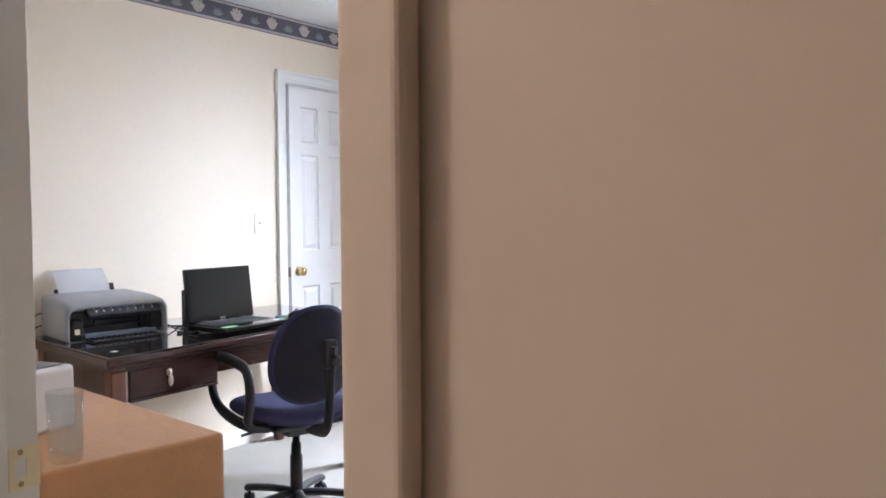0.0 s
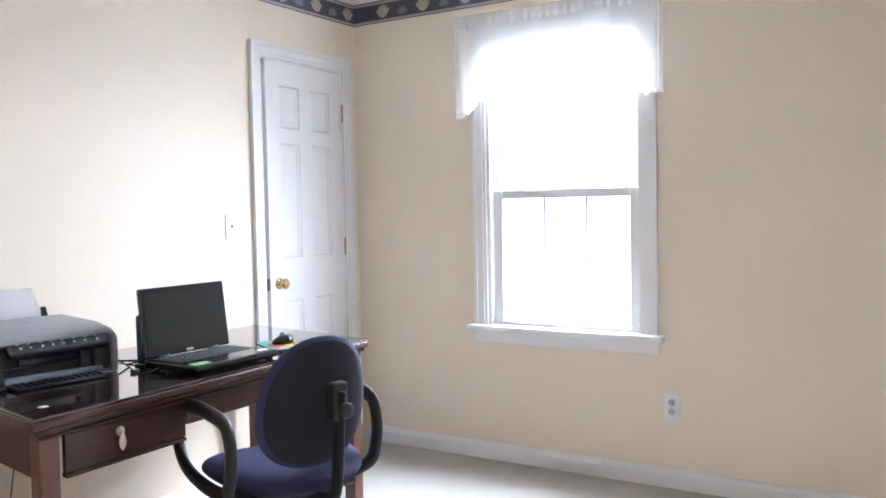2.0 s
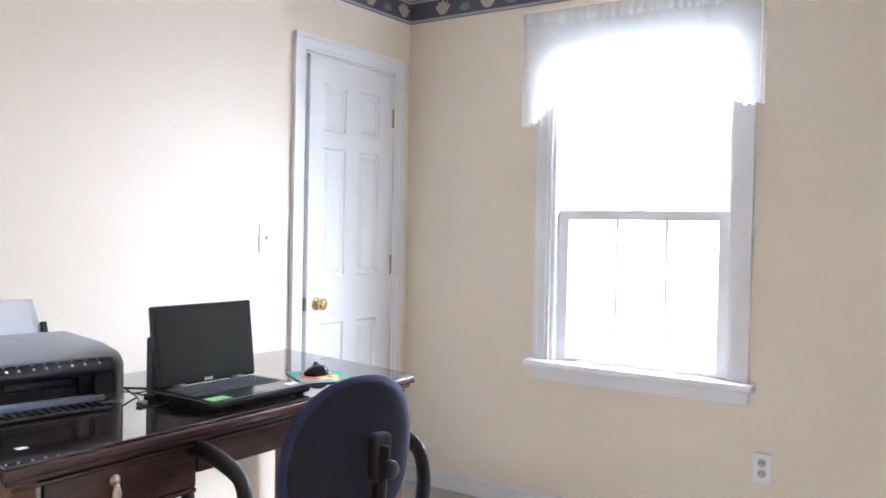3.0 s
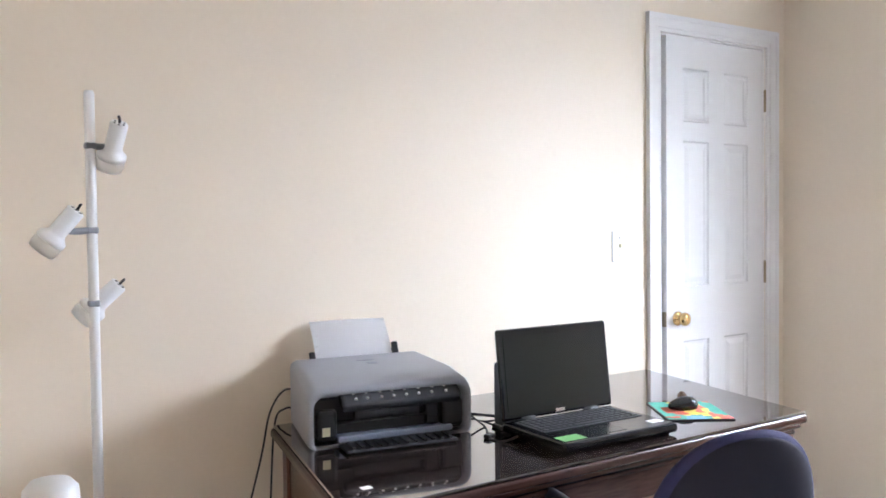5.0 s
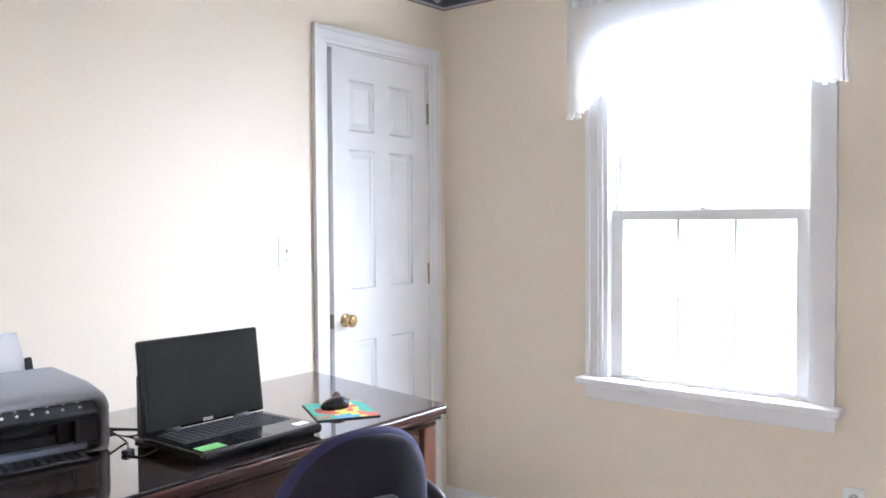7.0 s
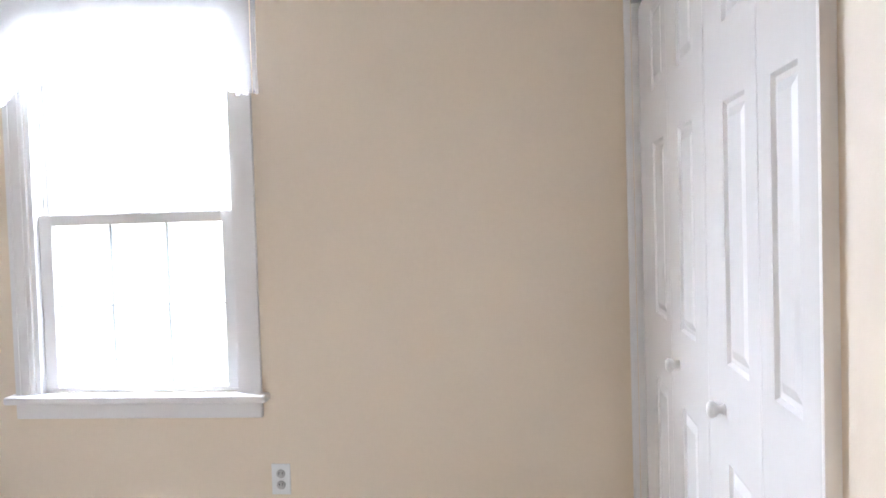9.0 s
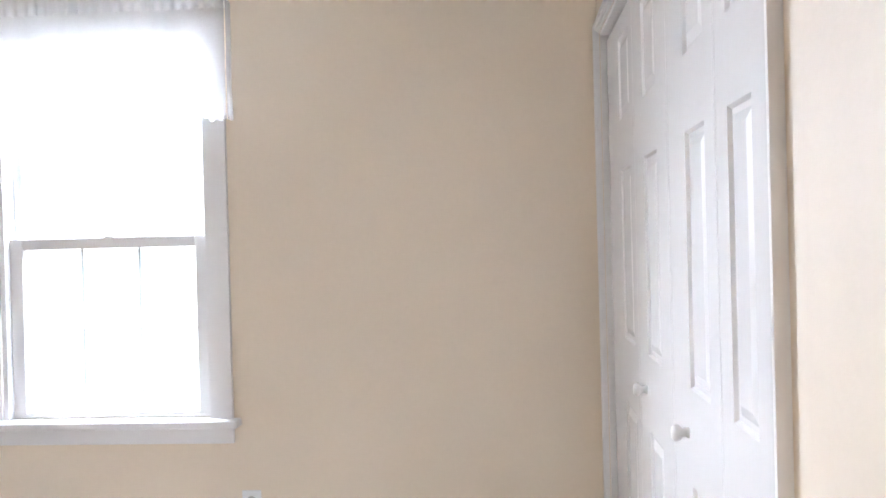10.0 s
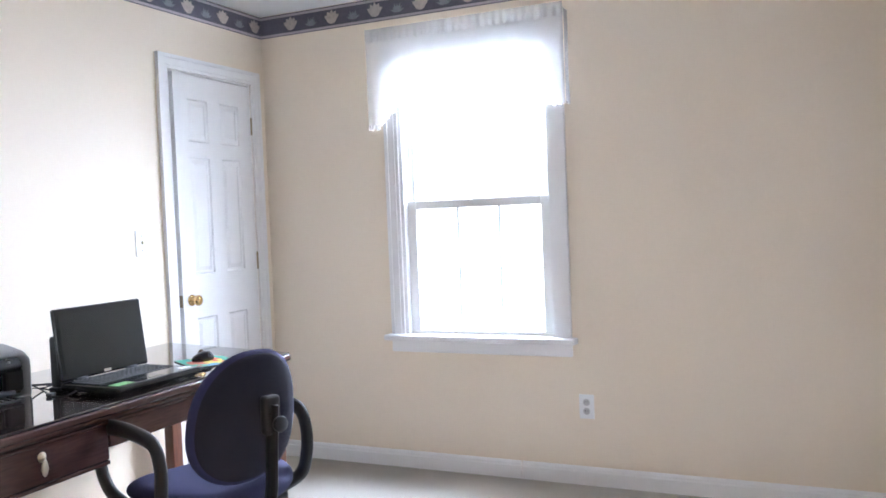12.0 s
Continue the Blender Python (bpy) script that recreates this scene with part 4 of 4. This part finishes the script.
def superoval(ax, by, n=2.6, taper=0.0):
    def f(a, r):
        c, s = math.cos(a), math.sin(a)
        x = ax * math.copysign(abs(c) ** (2 / n), c)
        y = by * math.copysign(abs(s) ** (2 / n), s)
        return (x * r, y * r * (1 + taper * x / ax))
    return f


cushion("seat", superoval(0.240, 0.238, 2.7, 0.06), 0.050, lambda x, y: -0.25 * max(0, x - 0.12) ** 1.0 + 0.35 * y * y, pose(0.03, 0, 0.462), FABRIC, 1.05)
# backrest: its own x is up, its own z points forwards
bk = Matrix.Translation((-0.205, 0.018, 0.716)) @ pose(0, 0, 0, 0, -8, 0) @ Matrix(((0, 0, 1, 0), (0, 1, 0, 0), (1, 0, 0, 0), (0, 0, 0, 1)))
cushion("backrest", superoval(0.208, 0.192, 2.35, -0.10), 0.035, lambda x, y: 0.9 * y * y - 0.25 * max(0, x) ** 2, bk, FABRIC, 0.9)
cushion("back_shell", superoval(0.196, 0.179, 2.35, -0.10), 0.012, lambda x, y: 0.9 * y * y - 0.25 * max(0, x) ** 2, Matrix.Translation((-0.014, 0, 0)) @ bk, mat("dark navy back cloth", (0.016, 0.015, 0.032), 0.9, grain=0.5, scale=400, bump=0.4, bump_scale=500, dark=0.6), 1.6)
bm = bmesh.new()
add_tube(bm, [(-0.02, 0, 0.405), (-0.16, 0, 0.400), (-0.245, 0, 0.42), (-0.275, 0, 0.50), (-0.285, 0, 0.62), (-0.298, 0, 0.76)], 0.028, 0.010, 10, 6, Vector((0, 1, 0)))
mesh("back_bar", bm, BLACKP, chair, smooth=False)
bm = bmesh.new()
add_box(bm, (-0.304, -0.027, 0.668), (-0.268, 0.027, 0.785), 0.010, 3)
mesh("bracket", bm, BLACKP, chair)
lathe("knob", [(0, 0), (0.008, 0), (0.008, 0.016), (0.022, 0.018), (0.024, 0.030), (0.020, 0.040), (0, 0.042)], BLACKP, chair, pose(-0.304, 0.0, 0.705, 0, -90, 0), 18)
for s in (-1, 1):
    yo = 0.268 * s
    loop = [(-0.08, 0.17 * s, 0.418), (-0.09, yo * 0.97, 0.450), (-0.115, yo, 0.52), (-0.120, yo, 0.600), (-0.090, yo, 0.665), (0.0, yo, 0.685), (0.12, yo, 0.690), (0.205, yo, 0.672), (0.235, yo, 0.60), (0.225, yo, 0.530), (0.170, yo * 0.99, 0.475), (0.05, yo * 0.97, 0.445), (-0.04, yo * 0.85, 0.425), (-0.07, yo * 0.62, 0.418)]
    tube("armrest", loop, 0.024, BLACKP, chair, ry=0.017, side=Vector((0, 1, 0)), n=7, seg=12)
bm = bmesh.new()
add_box(bm, (-0.14, -0.17, 0.402), (0.14, 0.17, 0.425), 0.010)
add_box(bm, (-0.10, -0.09, 0.365), (0.11, 0.09, 0.405), 0.012)
mesh("seat_pan", bm, BLACKP, chair)
tube("lever", [(0.03, 0.08, 0.385), (0.03, 0.17, 0.382), (0.03, 0.235, 0.375)], 0.006, BLACKP, chair)
lathe("gas_column", [(0, 0.07), (0.034, 0.07), (0.034, 0.10), (0.027, 0.12), (0.027, 0.26), (0.022, 0.262), (0.022, 0.31), (0.016, 0.312), (0.016, 0.37), (0, 0.37)], BLACKP, chair)
for k in range(5):
    a = radians(72 * k + 20)
    d = Vector((math.cos(a), math.sin(a), 0))
    bm = bmesh.new()
    add_tube(bm, [d * 0.02 + Vector((0, 0, 0.10)), d * 0.13 + Vector((0, 0, 0.095)), d * 0.24 + Vector((0, 0, 0.080)), d * 0.285 + Vector((0, 0, 0.072))], 0.022, 0.016, 10, 5)
    mesh("base_spoke", bm, BLACKP, chair, smooth=True)
    bm = bmesh.new()
    for w in (-1, 1):
        add_lathe(bm, [(0, -0.010), (0.020, -0.010), (0.025, -0.006), (0.025, 0.006), (0.020, 0.010), (0, 0.010)], 16, Matrix.Translation(d * 0.275 + Vector((0, 0, 0.025))) @ pose(0, 0, 0, 0, 0, math.degrees(a) + 25 * (k - 2)) @ pose(0, 0.013 * w, 0, 90, 0, 0))
    add_box(bm, (-0.012, -0.004, -0.002), (0.012, 0.004, 0.045), 0.003, 2, Matrix.Translation(d * 0.275 + Vector((0, 0, 0.026))))
    mesh("caster", bm, BLACKP, chair)

# ---- floor lamp ----
lamp = tagged(root("floor_lamp", pose(0.150, -2.826, 0)), "white pole floor lamp with three adjustable spotlights, unlit", "floor lamp")
lathe("base", [(0, 0), (0.125, 0), (0.125, 0.012), (0.11, 0.022), (0.03, 0.030), (0.014, 0.05), (0, 0.05)], LAMPW, lamp, seg=32)
lathe("pole", [(0, 0.04), (0.0125, 0.04), (0.0125, 1.648), (0.010, 1.655), (0, 1.656)], LAMPW, lamp, seg=16)
for z, off, tip in ((1.522, (0.012, 0.052, 0.0), (-0.50, -0.14, -0.85)), (1.318, (0.03, -0.078, 0.0), (-0.25, -0.62, -0.78)), (1.140, (-0.035, 0.020, 0.0), (-0.25, -0.66, -0.66))):
    off, tip = Vector(off), Vector(tip).normalized()
    turn = tip.to_track_quat("Z", "Y").to_matrix().to_4x4()
    hm = Matrix.Translation(Vector((0, 0, z)) + off) @ turn @ Matrix.Scale(0.74, 4) @ Matrix.Translation((0, 0, -0.035))
    bm = bmesh.new()
    add_lathe(bm, [(0, -0.050), (0.026, -0.050), (0.029, -0.046), (0.029, 0.040), (0.034, 0.050), (0.047, 0.062), (0.048, 0.078), (0.044, 0.080), (0.040, 0.060), (0, 0.055)], 24, hm)
    mesh("spot_head", bm, LAMPW, lamp, smooth=True)
    bm = bmesh.new()
    add_lathe(bm, [(0.045, 0.078), (0.047, 0.100), (0.043, 0.118), (0.040, 0.118), (0.044, 0.100), (0.042, 0.080)], 24, hm)
    mesh("glass_rim", bm, FROST, lamp, smooth=True)
    bm = bmesh.new()
    for k in range(6):
        a = k * math.pi / 3
        add_lathe(bm, [(0, -0.0515), (0.004, -0.0515), (0.004, -0.050), (0, -0.0498)], 8, hm @ Matrix.Translation((0.017 * math.cos(a), 0.017 * math.sin(a), 0)))
    add_tube(bm, [(0, 0, -0.05), (0.002, 0, -0.062), (0.008, 0, -0.074)], 0.0045, None, 8, 4, Vector((0, 1, 0)), hm)
    mesh("vent", bm, BLACKP, lamp)
    bm = bmesh.new()
    add_tube(bm, [(0, 0, z), (off.x * 0.5, off.y * 0.5, z - 0.002), (off.x * 0.8, off.y * 0.8, z)], 0.008, None, 8, 4, Vector((0, 0, 1)))
    add_box(bm, (-0.0135, -0.0135, z - 0.008), (0.0135, 0.0135, z + 0.008), 0.004)
    mesh("joint", bm, SILVER, lamp)

# ---- chest by the entry, with the things on it ----
CX0, CX1, CY0, CY1, CZ = -1.06, 0.0, -0.50, 0.0, 0.775
chest = tagged(root("maple_chest", pose(2.047, -2.971, 0, 0, 0, -8)), "orange maple veneer chest of drawers beside the entry", "chest")
bm = bmesh.new()
add_box(bm, (CX0, CY0, 0.05), (CX1, CY1, CZ), 0.010, 3)
mesh("carcass", bm, MAPLE, chest)
box("plinth", (CX0 + 0.02, CY0 + 0.02, 0), (CX1 - 0.02, CY1 - 0.03, 0.05), MAPLE, chest, 0.002)
for r in range(3):
    box("drawer", (CX0 + 0.02, CY1, 0.08 + r * 0.23), (CX1 - 0.02, CY1 + 0.006, 0.295 + r * 0.23), MAPLE, chest, 0.002)
    for xx in (CX0 + 0.25, CX1 - 0.25):
        lathe("knob", [(0, 0), (0.008, 0), (0.008, 0.012), (0.016, 0.018), (0.014, 0.026), (0, 0.028)], MAPLE, chest, pose(xx, CY1 + 0.006, 0.19 + r * 0.23, -90, 0, 0), 12)

carton = tagged(root("white_carton", pose(1.622, -3.238, CZ, 0, 0, 12)), "glossy white carton with a dark top on the chest", "carton")
bm = bmesh.new()
add_box(bm, (-0.09, -0.10, 0), (0.09, 0.10, 0.150), 0.012, 3)
mesh("case", bm, CARD, carton)
bm = bmesh.new()
add_box(bm, (-0.072, -0.082, 0.1495), (0.072, 0.082, 0.1525), 0.001)
mesh("top_print", bm, SLATE, carton)
bm = bmesh.new()
add_box(bm, (-0.070, -0.015, 0.1525), (-0.030, 0.020, 0.175), 0.006)
mesh("handle", bm, BLACKP, carton)

tumbler = tagged(root("drinking_glass", pose(1.945, -3.302, CZ)), "tall clear drinking glass on the chest", "glass")
lathe("glass_wall", [(0, 0), (0.029, 0), (0.032, 0.004), (0.034, 0.03), (0.0375, 0.145), (0.0355, 0.145), (0.032, 0.03), (0.028, 0.018), (0, 0.016)], THIN, tumbler, seg=28)

roll = tagged(root("white_canister", pose(1.17, -3.038, CZ)), "white rounded plastic canister on the chest", "canister")
lathe("canister_body", [(0, 0), (0.033, 0), (0.035, 0.006), (0.035, 0.20), (0.033, 0.222), (0.024, 0.232), (0, 0.235)], WHITEP, roll, seg=28)
